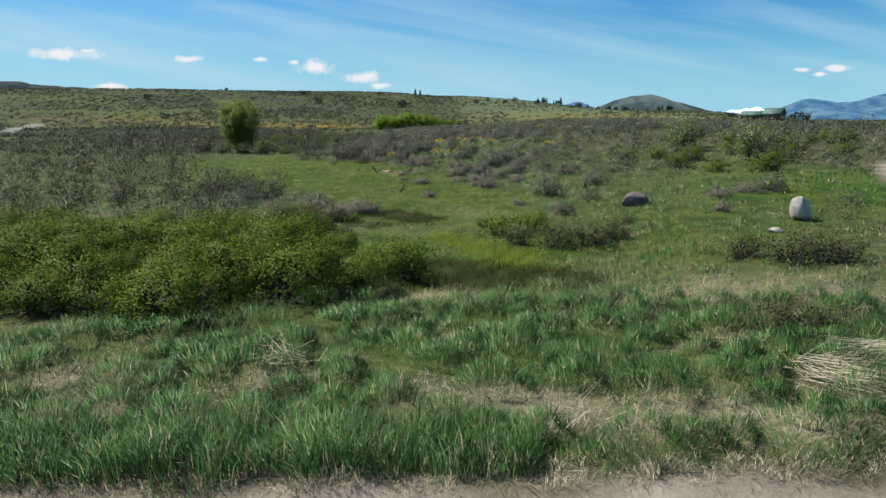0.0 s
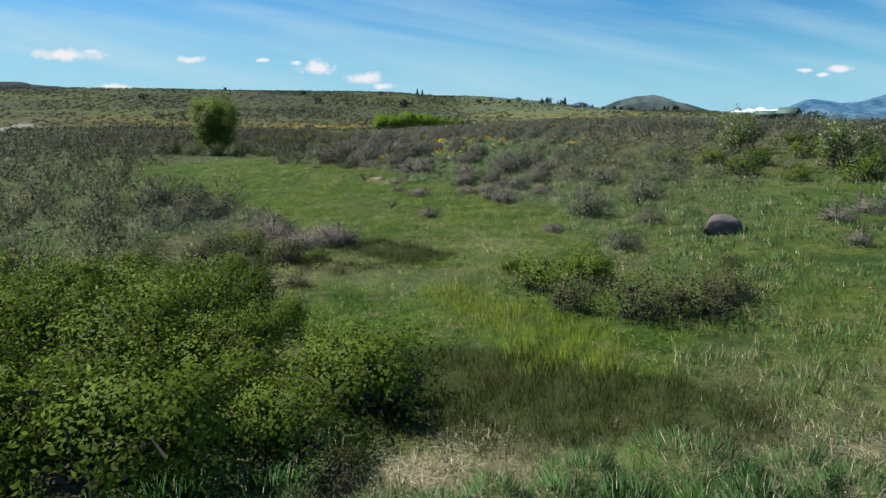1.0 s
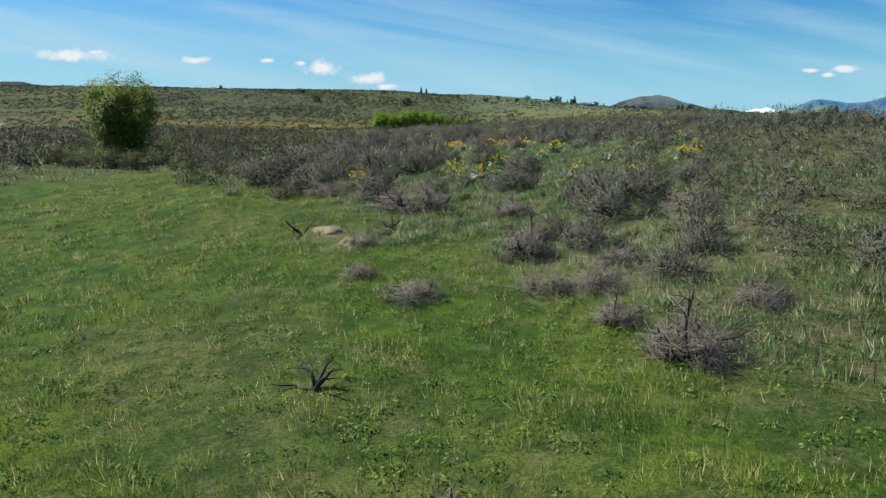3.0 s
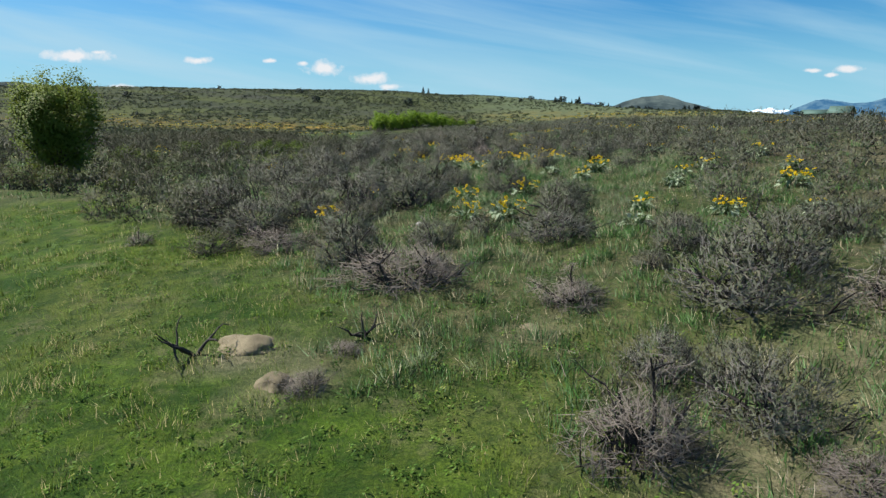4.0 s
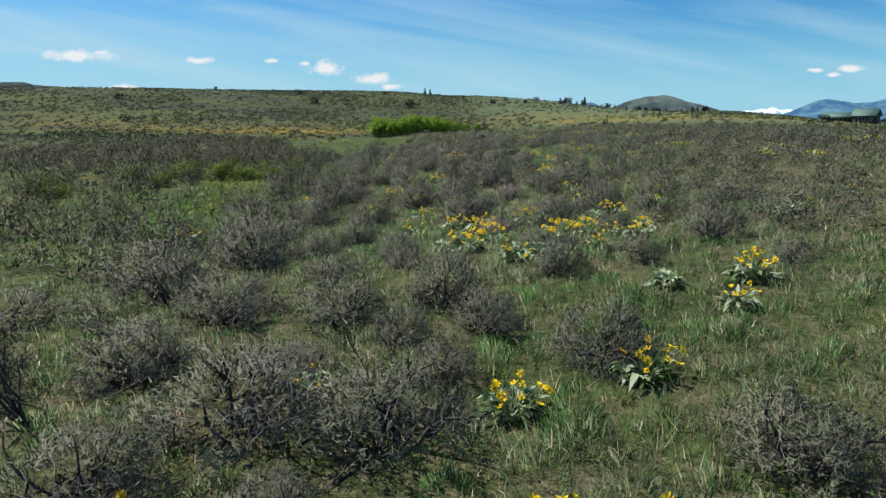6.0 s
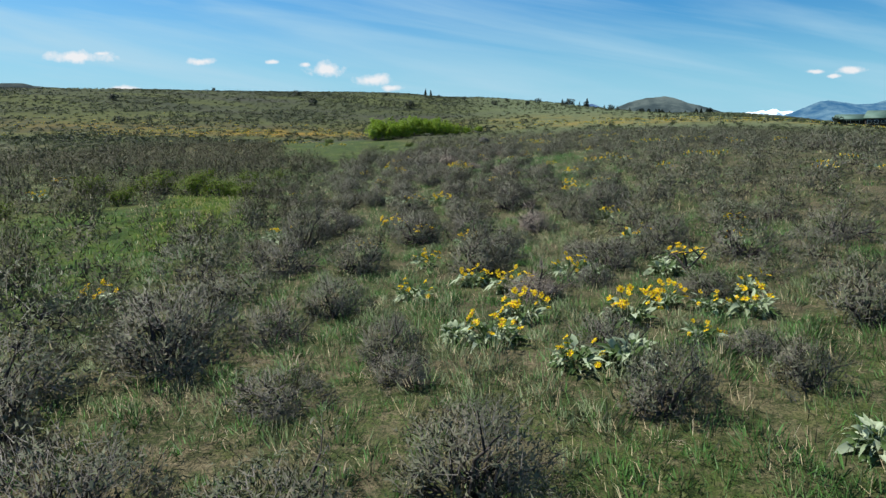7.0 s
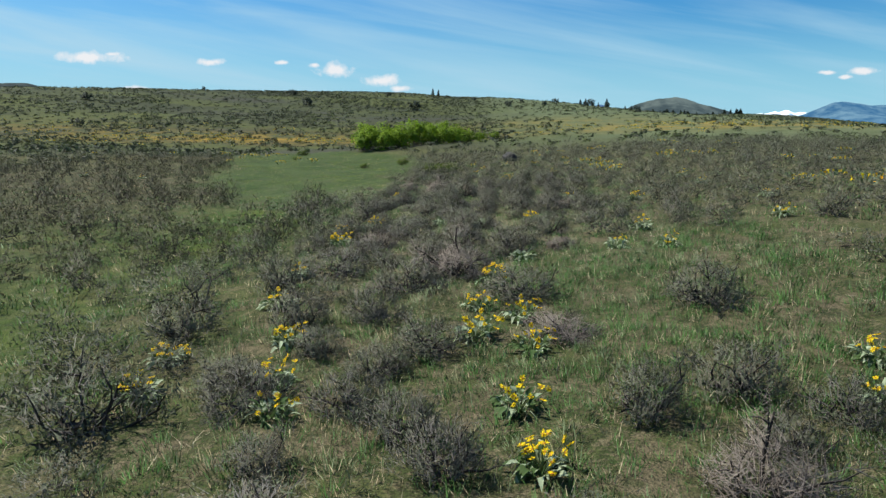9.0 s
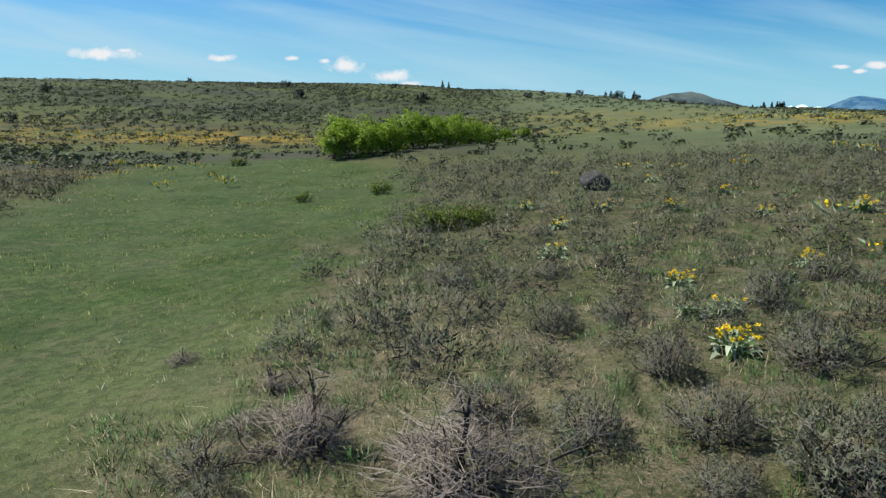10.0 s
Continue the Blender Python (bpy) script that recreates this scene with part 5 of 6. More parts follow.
tuft = leaves(p, p + np.array([0, 0, 0.1]), r2.uniform(0.25, 0.4, n), r2.uniform(0.1, 0.15, n), r2)
bx, by = r2.uniform(-150, 140, 60000), r2.uniform(100, 290, 60000)
golden = np.clip(bump(bx, by, -42, 212, 34, 16) + 0.4 * bump(bx, by, -100, 230, 40, 22) + bump(bx, by, 52, 208, 34, 14) + bump(bx, by, 95, 185, 30, 9) + 0.5 * bump(bx, by, -32, 152, 16, 7), 0, 1)
clot = ss(-0.3, 0.7, np.sin(bx / 3.1 + by / 7) + np.sin(by / 2.6 - bx / 9))
keep = r2.uniform(0, 1, len(bx)) < 0.2 * golden * clot
ax, ay = r2.uniform(4, 30, 200), r2.uniform(60, 150, 200)
akeep = (meadow_share(ax, ay) < 0.2) & (np.sin(ax / 2.3 + ay / 5) + np.sin(ay / 3.7) > 0.5) & (np.abs(ax) > 6)
carpet = np.concatenate([np.stack([bx[keep], by[keep]], -1), np.stack([ax[akeep], ay[akeep]], -1)])
carpet = np.concatenate([carpet, r2.uniform(0.8, 1.3, (len(carpet), 1)), np.ones((len(carpet), 1))], 1)
tagged(new("balsamroot_bloom", link_mesh("balsamroot_bloom", *stamp([speck], carpet, np.random.default_rng(2)), [PETAL])), "golden balsamroot flowers in drifts across the slopes", "wildflower", kind="stuff")
tagged(new("balsamroot_bloom_leaves", link_mesh("balsamroot_bloom_leaves", *stamp([tuft], carpet, np.random.default_rng(2)), [BALSAM_LEAF])), "silvery leaves under the distant golden flowers", "wildflower", kind="stuff")


# ---- stones ----
def boulder(name, label, mat, seed, size, at, cuts=9):
    rng = np.random.default_rng(seed)
    bm = bmesh.new()
    bmesh.ops.create_icosphere(bm, subdivisions=4, radius=1.0)
    planes = [(unit(rng.normal(size=3) + np.array([0, 0, 0.3])), rng.uniform(0.64, 0.88)) for _ in range(cuts)]
    for v in bm.verts:
        c = np.array(v.co)
        for nrm, off in planes:
            over = c @ nrm - off
            if over > 0:
                c = c - nrm * over * 0.96
        c = c * (1 + 0.05 * noise.noise(Vector(c * 2.3)) + 0.02 * noise.noise(Vector(c * 7.0)))
        v.co = c * np.array(size)
    me = bpy.data.meshes.new(name)
    bm.to_mesh(me)
    bm.free()
    me.materials.append(mat)
    me.polygons.foreach_set("use_smooth", np.ones(len(me.polygons), bool))
    ob = new(name, me)
    ob.matrix_basis = at
    return tagged(ob, label, "rock")


boulder("boulder", "upright pale grey granite boulder in the grass", PALE_STONE, 3, (0.35, 0.32, 0.46), at_ground(10.95, 19.9, 1, 30, -0.33), 16)
boulder("boulder", "low rounded mauve-brown boulder in the grass", MAUVE_STONE, 5, (0.54, 0.42, 0.36), at_ground(6.95, 23.3, 1, 10, -0.08))
# its pale patches are spread by noise over the whole stone
boulder("boulder", "dark rock with scattered pale patches", DARK_STONE, 7, (0.72, 0.62, 0.58), at_ground(4.0, 133.6, 1, -20, -0.25))
boulder("stone", "small pale stone half sunk in the grass", PALE_STONE, 9, (0.2, 0.16, 0.1), at_ground(9.4, 18.2, 1, 0, -0.03))
boulder("stone", "small pale stone in the grass", PALE_STONE, 14, (0.11, 0.1, 0.09), at_ground(-0.92, 43.2, 1, 40, -0.02))


def dirt_mound(seed, size, at):
    """A burrow's heap of loose soil."""
    rng = np.random.default_rng(seed)
    bm = bmesh.new()
    bmesh.ops.create_icosphere(bm, subdivisions=4, radius=1.0)
    for v in bm.verts:
        c = Vector(v.co)
        lump = 1 + 0.28 * noise.noise(c * 1.5 + Vector((seed, 0, 0))) + 0.07 * noise.noise(c * 5.0) + 0.06 * noise.noise(c * 11.0) + rng.uniform(-0.02, 0.02)
        v.co = (c.x * size[0] * lump, c.y * size[1] * lump, max(-0.3, c.z) * size[2] * (1 - 0.45 * min(1.0, math.hypot(c.x, c.y)) ** 2) * lump)
    me = bpy.data.meshes.new("dirt_mound")
    bm.to_mesh(me)
    bm.free()
    me.materials.append(LOOSE_SOIL)
    me.polygons.foreach_set("use_smooth", np.ones(len(me.polygons), bool))
    ob = new("dirt_mound", me)
    ob.matrix_basis = at
    return tagged(ob, "small mound of dry tan soil in the grass", "soil mound")


LOOSE_SOIL = stone_material("loose_soil", (0.12, 0.095, 0.055), (0.30, 0.245, 0.15), (0.075, 0.10, 0.03))
for i, (x, y, w, d, h) in enumerate(((-2.7, 37.2, 0.40, 0.32, 0.16), (-2.15, 36.25, 0.22, 0.22, 0.17), (0.6, 37.6, 0.2, 0.16, 0.08))):
    dirt_mound(20 + i, (w, d, h), at_ground(x, y, 1, 50 * i, 0.05))


# ---- snags and fallen wood ----
def snag(seed, at, label, size=0.7, arms=3):
    rng = np.random.default_rng(seed)
    root = thing("snag", label, "dead wood")
    for i in range(arms):
        a = rng.uniform(0, 6.28)
        pts = wander((0, 0, -0.03), (math.cos(a), math.sin(a), rng.uniform(0.7, 2.2)), size * rng.uniform(0.7, 1.2), 6, 0.3, rng, 0.03)
        part("limb", link_mesh("limb", *tube(pts, np.linspace(0.026, 0.005, 7), 5), [SAGE_WOOD], smooth=True), root)
        p2 = wander(pts[3], rng.normal(size=3) + np.array([0, 0, 0.6]), size * 0.5, 4, 0.3, rng)
        part("limb", link_mesh("limb", *tube(p2, np.linspace(0.015, 0.004, 5), 4), [SAGE_WOOD], smooth=True), root)
    root.matrix_basis = at
    return root


for i, (x, y, s) in enumerate(((-3.2, 36.9, 0.75), (-1.2, 39.3, 0.95), (1.5, 42.6, 0.95), (-4.5, 24.6, 0.7), (6.3, 27.8, 0.6), (-4.9, 46.0, 0.9), (-6.9, 27.9, 0.9), (3.4, 56.0, 0.8), (-1.7, 85.1, 0.8), (-6.0, 84.6, 0.9), (-4.4, 111.9, 0.4), (-1.6, 29.6, 0.4), (-1.4, 37.4, 0.4))):
    snag(300 + i, at_ground(x, y, 1, i * 67), "crooked dark dead sagebrush limbs", s, 3 + i % 3)


# ---- the house on the plateau ----
def plain(name, a, b, scale, rough=0.8):
    m = Nodes(name)
    c = m.mix(m.span(m.noise(scale, 5), 0.35, 0.65), a, b)
    return m.surface(c, rough, m.noise(scale * 6, 3), 0.2, 0.02)


HOUSE_WALL, HOUSE_ROOF = plain("dark_boarding", (0.03, 0.024, 0.021), (0.06, 0.048, 0.04), 1.5), plain("green_metal_roof", (0.06, 0.11, 0.085), (0.09, 0.15, 0.12), 0.6, 0.7)
GLASS, TRIM_PAINT = plain("dark_window_glass", (0.02, 0.025, 0.03), (0.04, 0.045, 0.05), 3, 0.1), plain("pale_trim", (0.5, 0.48, 0.44), (0.62, 0.6, 0.55), 3)


def box(x0, x1, y0, y1, z0, z1):
    v = np.array([(x, y, z) for z in (z0, z1) for x, y in ((x0, y0), (x1, y0), (x1, y1), (x0, y1))], float)
    f = np.array([(0, 2, 1), (0, 3, 2), (4, 5, 6), (4, 6, 7), (0, 1, 5), (0, 5, 4), (1, 2, 6), (1, 6, 5), (2, 3, 7), (2, 7, 6), (3, 0, 4), (3, 4, 7)])
    return v, f


def gable(x0, x1, y0, y1, z0, z1, top, eave=0.6, thick=0.22):
    """Roof slabs over a block whose ridge runs along x."""
    c, out = (y0 + y1) / 2, []
    slope = (top - z1) / (c - y0)
    for s, edge in ((1, y0 - eave), (-1, y1 + eave)):
        zl = z1 - slope * eave
        a = [(x0 - eave, edge, zl), (x1 + eave, edge, zl), (x1 + eave, c, top), (x0 - eave, c, top)]
        v = np.array(a + [(p[0], p[1], p[2] + thick) for p in a], float)
        out.append((v, np.array([(0, 2, 1), (0, 3, 2), (4, 5, 6), (4, 6, 7), (0, 1, 5), (0, 5, 4), (1, 2, 6), (1, 6, 5), (2, 3, 7), (2, 7, 6), (3, 0, 4), (3, 4, 7)])))
    return out


house = thing("house", "dark wooden ranch house with green metal roofs", "house")
for x0, x1, y0, y1, z1, top in ((-9.5, 0.0, -3.5, 3.5, 2.5, 3.9), (0.6, 7.6, -4.2, 4.2, 2.9, 5.2)):
    wall = part("wall", link_mesh("wall", *box(x0, x1, y0, y1, -0.8, z1), [HOUSE_WALL]), house)
    c = (y0 + y1) / 2
    v = np.array([(x, y, z) for x in (x0, x1) for y, z in ((y0, z1), (y1, z1), (c, top))], float)
    part("gable_wall", link_mesh("gable_wall", v, np.array([(0, 1, 2), (3, 5, 4)]), [HOUSE_WALL]), house)
    for slab in gable(x0, x1, y0, y1, 0, z1, top):
        part("roof", link_mesh("roof", *slab, [HOUSE_ROOF]), house, "green metal roof slope")
    for k in range(3):
        wx = x0 + (x1 - x0) * (0.2 + 0.3 * k)
        w = part("window", link_mesh("window", *box(wx - 0.65, wx + 0.65, y0 - 0.06, y0 + 0.05, 0.8, 2.1), [TRIM_PAINT]), house, "pale window frame")
        part("pane", link_mesh("pane", *box(wx - 0.55, wx + 0.55, y0 - 0.09, y0 - 0.02, 0.9, 2.0), [GLASS]), w, "dark glass pane")
part("porch_post", link_mesh("porch_post", *box(-9.3, -9.1, -5.0, -4.8, -0.5, 2.0), [TRIM_PAINT]), house)
part("porch_roof", link_mesh("porch_roof", *box(-9.5, 0, -5.2, -3.4, 1.95, 2.1), [HOUSE_ROOF]), house)
house.matrix_basis = at_ground(105.0, 217.0, 0.70, -44, -0.3)


# ---- grass ----
def blades(cx, cy, per, spread, height, width, lean, rng, segments=1, sink=0.02, rise=1.0):
    """Tufts of grass at (cx, cy), each of so many blades."""
    n = len(cx)
    bx, by = np.repeat(cx, per), np.repeat(cy, per)
    a = rng.uniform(0, 2 * np.pi, n * per)
    rad = np.sqrt(rng.uniform(0, 1, n * per)) * np.repeat(spread, per)
    ox, oy = np.cos(a) * rad, np.sin(a) * rad
    h = np.repeat(height, per) * rng.uniform(0.55, 1.15, n * per)
    tilt = np.repeat(rng.normal(size=(n, 2)) * 0.25, per, axis=0)
    out = np.stack([ox, oy], -1) / np.maximum(np.repeat(spread, per), 0.01)[:, None] * 0.6 + tilt + rng.normal(size=(n * per, 2)) * 0.35
    tipxy = out * (h * lean)[:, None]
    b = np.stack([bx + ox, by + oy, ground(bx + ox, by + oy) - sink], -1)
    s = rng.uniform(0, np.pi, n * per)
    w = np.repeat(width, per) * rng.uniform(0.7, 1.3, n * per) * 0.5
    side = np.stack([np.cos(s) * w, np.sin(s) * w, np.zeros(n * per)], -1)
    tip = b + np.concatenate([tipxy, (rise * h * np.sqrt(np.maximum(0.12, 1 - (np.hypot(*tipxy.T) / h) ** 2)))[:, None]], 1)
    nrm = unit(np.stack([ox, oy, np.zeros(n * per)], -1) / np.maximum(np.repeat(spread, per), 0.01)[:, None] * 0.85 + np.array([0, 0, 0.85]) + rng.normal(size=(n * per, 3)) * 0.45)
    if segments == 1:
        v = np.stack([b - side, b + side, tip], 1).reshape(-1, 3)
        return v, np.arange(len(v)).reshape(-1, 3), np.repeat(nrm, 3, axis=0)
    mid = b + np.concatenate([tipxy * 0.3, (0.6 * (tip - b)[:, 2:])], 1)
    v = np.stack([b - side, b + side, mid - side * 0.7, mid + side * 0.7, tip], 1).reshape(-1, 3)
    i = np.arange(len(b))[:, None] * 5
    return v, np.concatenate([i + np.array([[0, 1, 3]]), i + np.array([[0, 3, 2]]), i + np.array([[2, 3, 4]])]), np.repeat(nrm, 5, axis=0)


def tussocks(cx, cy, per, spread, height, length, width, rng):
    """Mounded tussocks: short blades standing all over a dome."""
    n = len(cx)
    u = unit(rng.normal(size=(n * per, 3)) * np.array([1, 1, 0.8]))
    u[:, 2] = np.abs(u[:, 2])
    wob = 1 + 0.22 * np.sin(3 * np.arctan2(u[:, 1], u[:, 0]) + np.repeat(rng.uniform(0, 6, n), per))
    r, h = np.repeat(spread, per) * wob, np.repeat(height, per)
    x, y = np.repeat(cx, per) + u[:, 0] * r, np.repeat(cy, per) + u[:, 1] * r
    b = np.stack([x, y, ground(x, y) + u[:, 2] * h - 0.03], -1)
    d = unit(u * np.array([0.7, 0.7, 0.5]) + np.array([0, 0, 0.75]) + rng.normal(size=u.shape) * 0.3)
    ln = np.repeat(length, per) * rng.uniform(0.5, 1.2, n * per)
    s = rng.uniform(0, np.pi, n * per)
    w = np.repeat(width, per) * rng.uniform(0.7, 1.3, n * per) * 0.5
    side = np.stack([np.cos(s) * w, np.sin(s) * w, np.zeros(n * per)], -1)
    mid = b + d * ln[:, None] * 0.6
    tip = mid + unit(d * np.array([1.4, 1.4, 0.2])) * ln[:, None] * 0.42
    v = np.stack([b - side, b + side, mid + side * 0.6, mid - side * 0.6, tip], 1).reshape(-1, 3)
    i = np.arange(len(b))[:, None] * 5
    nrm = unit(u + np.array([0, 0, 0.05]) + rng.normal(size=u.shape) * 0.4)
    return v, np.concatenate([i + np.array([[0, 1, 2]]), i + np.array([[0, 2, 3]]), i + np.array([[3, 2, 4]])]), np.repeat(nrm, 5, axis=0)


def scatter(rng, n, x0, x1, y0, y1):
    return rng.uniform(x0, x1, n), rng.uniform(y0, y1, n)


def grass(name, label, mat, pieces):
    v, f, n = join(pieces)
    side = np.cross(v[f[:, 1]] - v[f[:, 0]], v[f[:, 2]] - v[f[:, 0]])
    f = np.where((side[:, 1] > 0)[:, None], f[:, ::-1], f)
    tagged(new(name, link_mesh(name, v, f, [mat], normals=n, wind=False)), label, "grass", kind="stuff")


rng = np.random.default_rng(77)
# tall tussocks on the bank above the track
cx, cy = scatter(rng, 3800, -7.5, 8.0, 5.3, 13.4)
lump = 0.5 + 0.5 * np.sin(cx * 1.9 + 1.3 * np.sin(cy * 2.1)) * np.sin(cy * 1.7 + 0.6 * cx)
lump = np.clip(lump + 0.5 * bump(cx, cy, -3.4, 6.2, 3.2, 0.5), 0, 1.1)
keep = (road_share(cx, cy) < 0.35) & (cy < 13.4 - 0.35 * np.abs(cx - 0.5)) & (rng.uniform(0, 1, len(cx)) < 0.05 + 0.6 * lump - 0.7 * straw_share(cx, cy))
cx, cy, lump = cx[keep], cy[keep], lump[keep]
k = len(cx)
mounds = []
for x, y, r in zip(rng.uniform(-7, 7.5, 1500), rng.uniform(6.15, 13.0, 1500), rng.uniform(0.18, 0.55, 1500)):
    free = all(math.hypot(x - a, y - b) > 0.72 * (r + c) for a, b, c in mounds)
    if free and float(straw_share(x, y)) < 0.45 and y < 13.4 - 0.3 * abs(x - 0.5) and not (y > 10.2 and x < -2.4) and patchy(x * 1.5, y * 1.5) > 0.15:
        mounds.append((x, y, r))
mounds = np.array(mounds)
n = len(mounds)
fx, fy = scatter(rng, 480, -6.0, 1.0, 5.98, 6.9)   # the tall fringe over the track
q = len(fx)
grass("bank_grass", "tall lush green grass tussocks along the track", BERM_GRASS, [blades(cx, cy, 12, rng.uniform(0.10, 0.24, k), 0.12 + 0.26 * lump, np.full(k, 0.008), 1.05, rng, 2),
      blades(cx, cy, 34, rng.uniform(0.12, 0.32, k), 0.08 + 0.16 * lump, np.full(k, 0.008), 1.0, rng), tussocks(*mounds.T[:2], 640, mounds[:, 2], mounds[:, 2] * 0.72, 0.12 + 0.2 * mounds[:, 2], np.full(n, 0.0075), rng),
      blades(fx, fy, 44, np.full(q, 0.16), rng.uniform(0.26, 0.42, q), np.full(q, 0.0085), 0.85, rng, 2)])
cx, cy = scatter(rng, 1500, -7.5, 9.0, 5.5, 14)
keep = (road_share(cx, cy) < 0.5) & ~((cy > 9.5) & (cx < -1.2))
k = keep.sum()
grass("bank_undergrowth", "short mixed grass and litter between the tussocks", BENCH_GRASS, [blades(cx[keep], cy[keep], 34, np.full(k, 0.3), rng.uniform(0.05, 0.13, k), np.full(k, 0.008), 1.1, rng)])
# wet meadow and the lawn-like flat
cx, cy = scatter(rng, 16000, -20, 8, 12.5, 50)
share = along(WET, cx, cy) * (0.45 + 0.75 * patchy(cx, cy)) + 0.6 * bump(cx, cy, 4.5, 18, 4, 6)
pool = np.maximum(along(POOLS, cx, cy), along(POOLS_NEAR, cx, cy))
d = nearest_pass(cx, cy)
keep = (rng.uniform(0, 1, len(cx)) < share * (8.0 / d) ** 1.5) & (pool < 0.5)
cx, cy, d = cx[keep], cy[keep], d[keep]
k = len(cx)
pieces = [blades(cx, cy, 40, rng.uniform(0.14, 0.3, k), rng.uniform(0.07, 0.19, k), 0.0065 * (d / 7) ** 0.9, 0.8, rng)]
cx, cy = scatter(rng, 9000, -32, 0, 104, 168)
d = np.maximum(nearest_pass(cx, cy), 9)
keep = rng.uniform(0, 1, len(cx)) < along(LAWN, cx, cy) * (0.25 + 0.75 * patchy(cx * 1.3, cy * 1.3)) * (14.0 / d) ** 1.4
cx, cy, d = cx[keep], cy[keep], d[keep]
k = len(cx)
pieces.append(blades(cx, cy, 26, 0.3 * d / 10, rng.uniform(0.08, 0.15, k), 0.007 * d / 8, 0.7, rng))
cx, cy = scatter(rng, 500, -15, -6, 60, 79)
keep = along(GLADE, cx, cy) > 0.3
k = keep.sum()
pieces.append(blades(cx[keep], cy[keep], 30, np.full(k, 0.4), np.full(k, 0.2), np.full(k, 0.022), 0.5, rng))
grass("meadow_grass", "short bright green grass of the wet meadow", MEADOW_GRASS, pieces)
# leafy herbs that roughen the meadow
cx, cy = scatter(rng, 6000, -9, 9, 15, 48)
d = nearest_pass(cx, cy)
keep = (rng.uniform(0, 1, len(cx)) < (0.25 + 0.9 * patchy(cx * 1.4 + 3, cy * 1.4)) * np.clip(along(WET, cx, cy) + 0.8 * bump(cx, cy, 4.5, 24, 4, 9) + 0.5 * bump(cx, cy, 0, 38, 6, 6), 0, 1) * (7.2 / d) ** 1.3) & (np.maximum(along(POOLS, cx, cy), along(POOLS_NEAR, cx, cy)) < 0.4)
cx, cy = cx[keep], cy[keep]
per = 20
n = len(cx) * per
a, e = rng.uniform(0, 6.28, n), rng.uniform(0.1, 1.0, n)
size = np.repeat(rng.uniform(0.06, 0.13, len(cx)), per)
p = np.stack([np.repeat(cx, per) + np.cos(a) * size * (1 - 0.6 * e), np.repeat(cy, per) + np.sin(a) * size * (1 - 0.6 * e), np.zeros(n)], -1)
p[:, 2] = ground(p[:, 0], p[:, 1]) + size * e * 0.9
face = unit(np.stack([np.cos(a), np.sin(a), 0.6 + e], -1) + rng.normal(size=(n, 3)) * 0.35)
herb = leaves(p, np.stack([np.cos(a), np.sin(a), rng.uniform(-0.3, 0.5, n)], -1), rng.uniform(0.028, 0.055, n), rng.uniform(0.013, 0.025, n), rng, face)
tagged(new("meadow_herbs", leafy_mesh("meadow_herbs", (*herb, np.repeat(face, 4, axis=0)), [HERB_LEAF])), "small leafy herbs scattered through the meadow grass", "herbs", kind="stuff")
# dark sedge in the two wet hollows
cx, cy = scatter(rng, 2600, -4, 4, 13, 24)
keep = np.maximum(np.maximum(along(POOLS, cx, cy), along(POOLS_NEAR, cx, cy)), 0.5 * along(RUSHES, cx, cy)) > rng.uniform(0.2, 0.8, len(cx))
k = keep.sum()
grass("sedge", "dark olive sedge standing in the wet hollows", SEDGE, [blades(cx[keep], cy[keep], 60, np.full(k, 0.19), rng.uniform(0.1, 0.22, k), np.full(k, 0.008), 0.5, rng)])
# a lush yellow-green edge beside the hollows
cx, cy = scatter(rng, 420, -1, 3, 15, 20)
keep = along(LIME, cx, cy) > 0.4
k = keep.sum()
grass("lime_grass", "lush yellow-green grass beside the wet hollow", LIME_GRASS, [blades(cx[keep], cy[keep], 40, np.full(k, 0.2), rng.uniform(0.14, 0.24, k), np.full(k, 0.008), 0.5, rng)])
# bunch grass between the bushes
cx, cy = scatter(rng, 175000, -30, 30, 11, 140)
d = nearest_pass(cx, cy)
clump = 0.5 + 0.5 * np.sin(cx * 1.1 + 2 * np.sin(cy * 0.55)) * np.sin(cy * 0.9)
keep = (rng.uniform(0, 1, len(cx)) < (0.4 + 0.6 * clump) * (7.5 / d) ** 2.1 * (0.60 + 0.4 * np.clip(green_open(cx, cy), 0, 1))) & (meadow_share(cx, cy) < 0.5)
keep &= ~((cy < 18.5) & (cx < -1.2) & (cy > 9.5)) & (along(TRAIL, cx, cy) < 0.2)
cx, cy, d = cx[keep], cy[keep], d[keep]
k = len(cx)
green = rng.uniform(0, 1, k) < 0.45 + 0.5 * np.clip(green_open(cx, cy), 0, 1)
hh = rng.uniform(0.10, 0.28, k)
grass("bunch_grass", "grey-green bunch grass between the sagebrush", BENCH_GRASS, [blades(cx[~green], cy[~green], 22, rng.uniform(0.1, 0.22, k)[~green] * (d[~green] / 7) ** 0.7, hh[~green], 0.010 * (d[~green] / 7) ** 0.9, 0.75, rng)])
grass("green_bunch_grass", "fresh green bunch grass in the open glades", BERM_GRASS, [blades(cx[green], cy[green], 24, rng.uniform(0.1, 0.24, k)[green] * (d[green] / 7) ** 0.7, hh[green] * 0.95, 0.010 * (d[green] / 7) ** 0.9, 0.7, rng)])
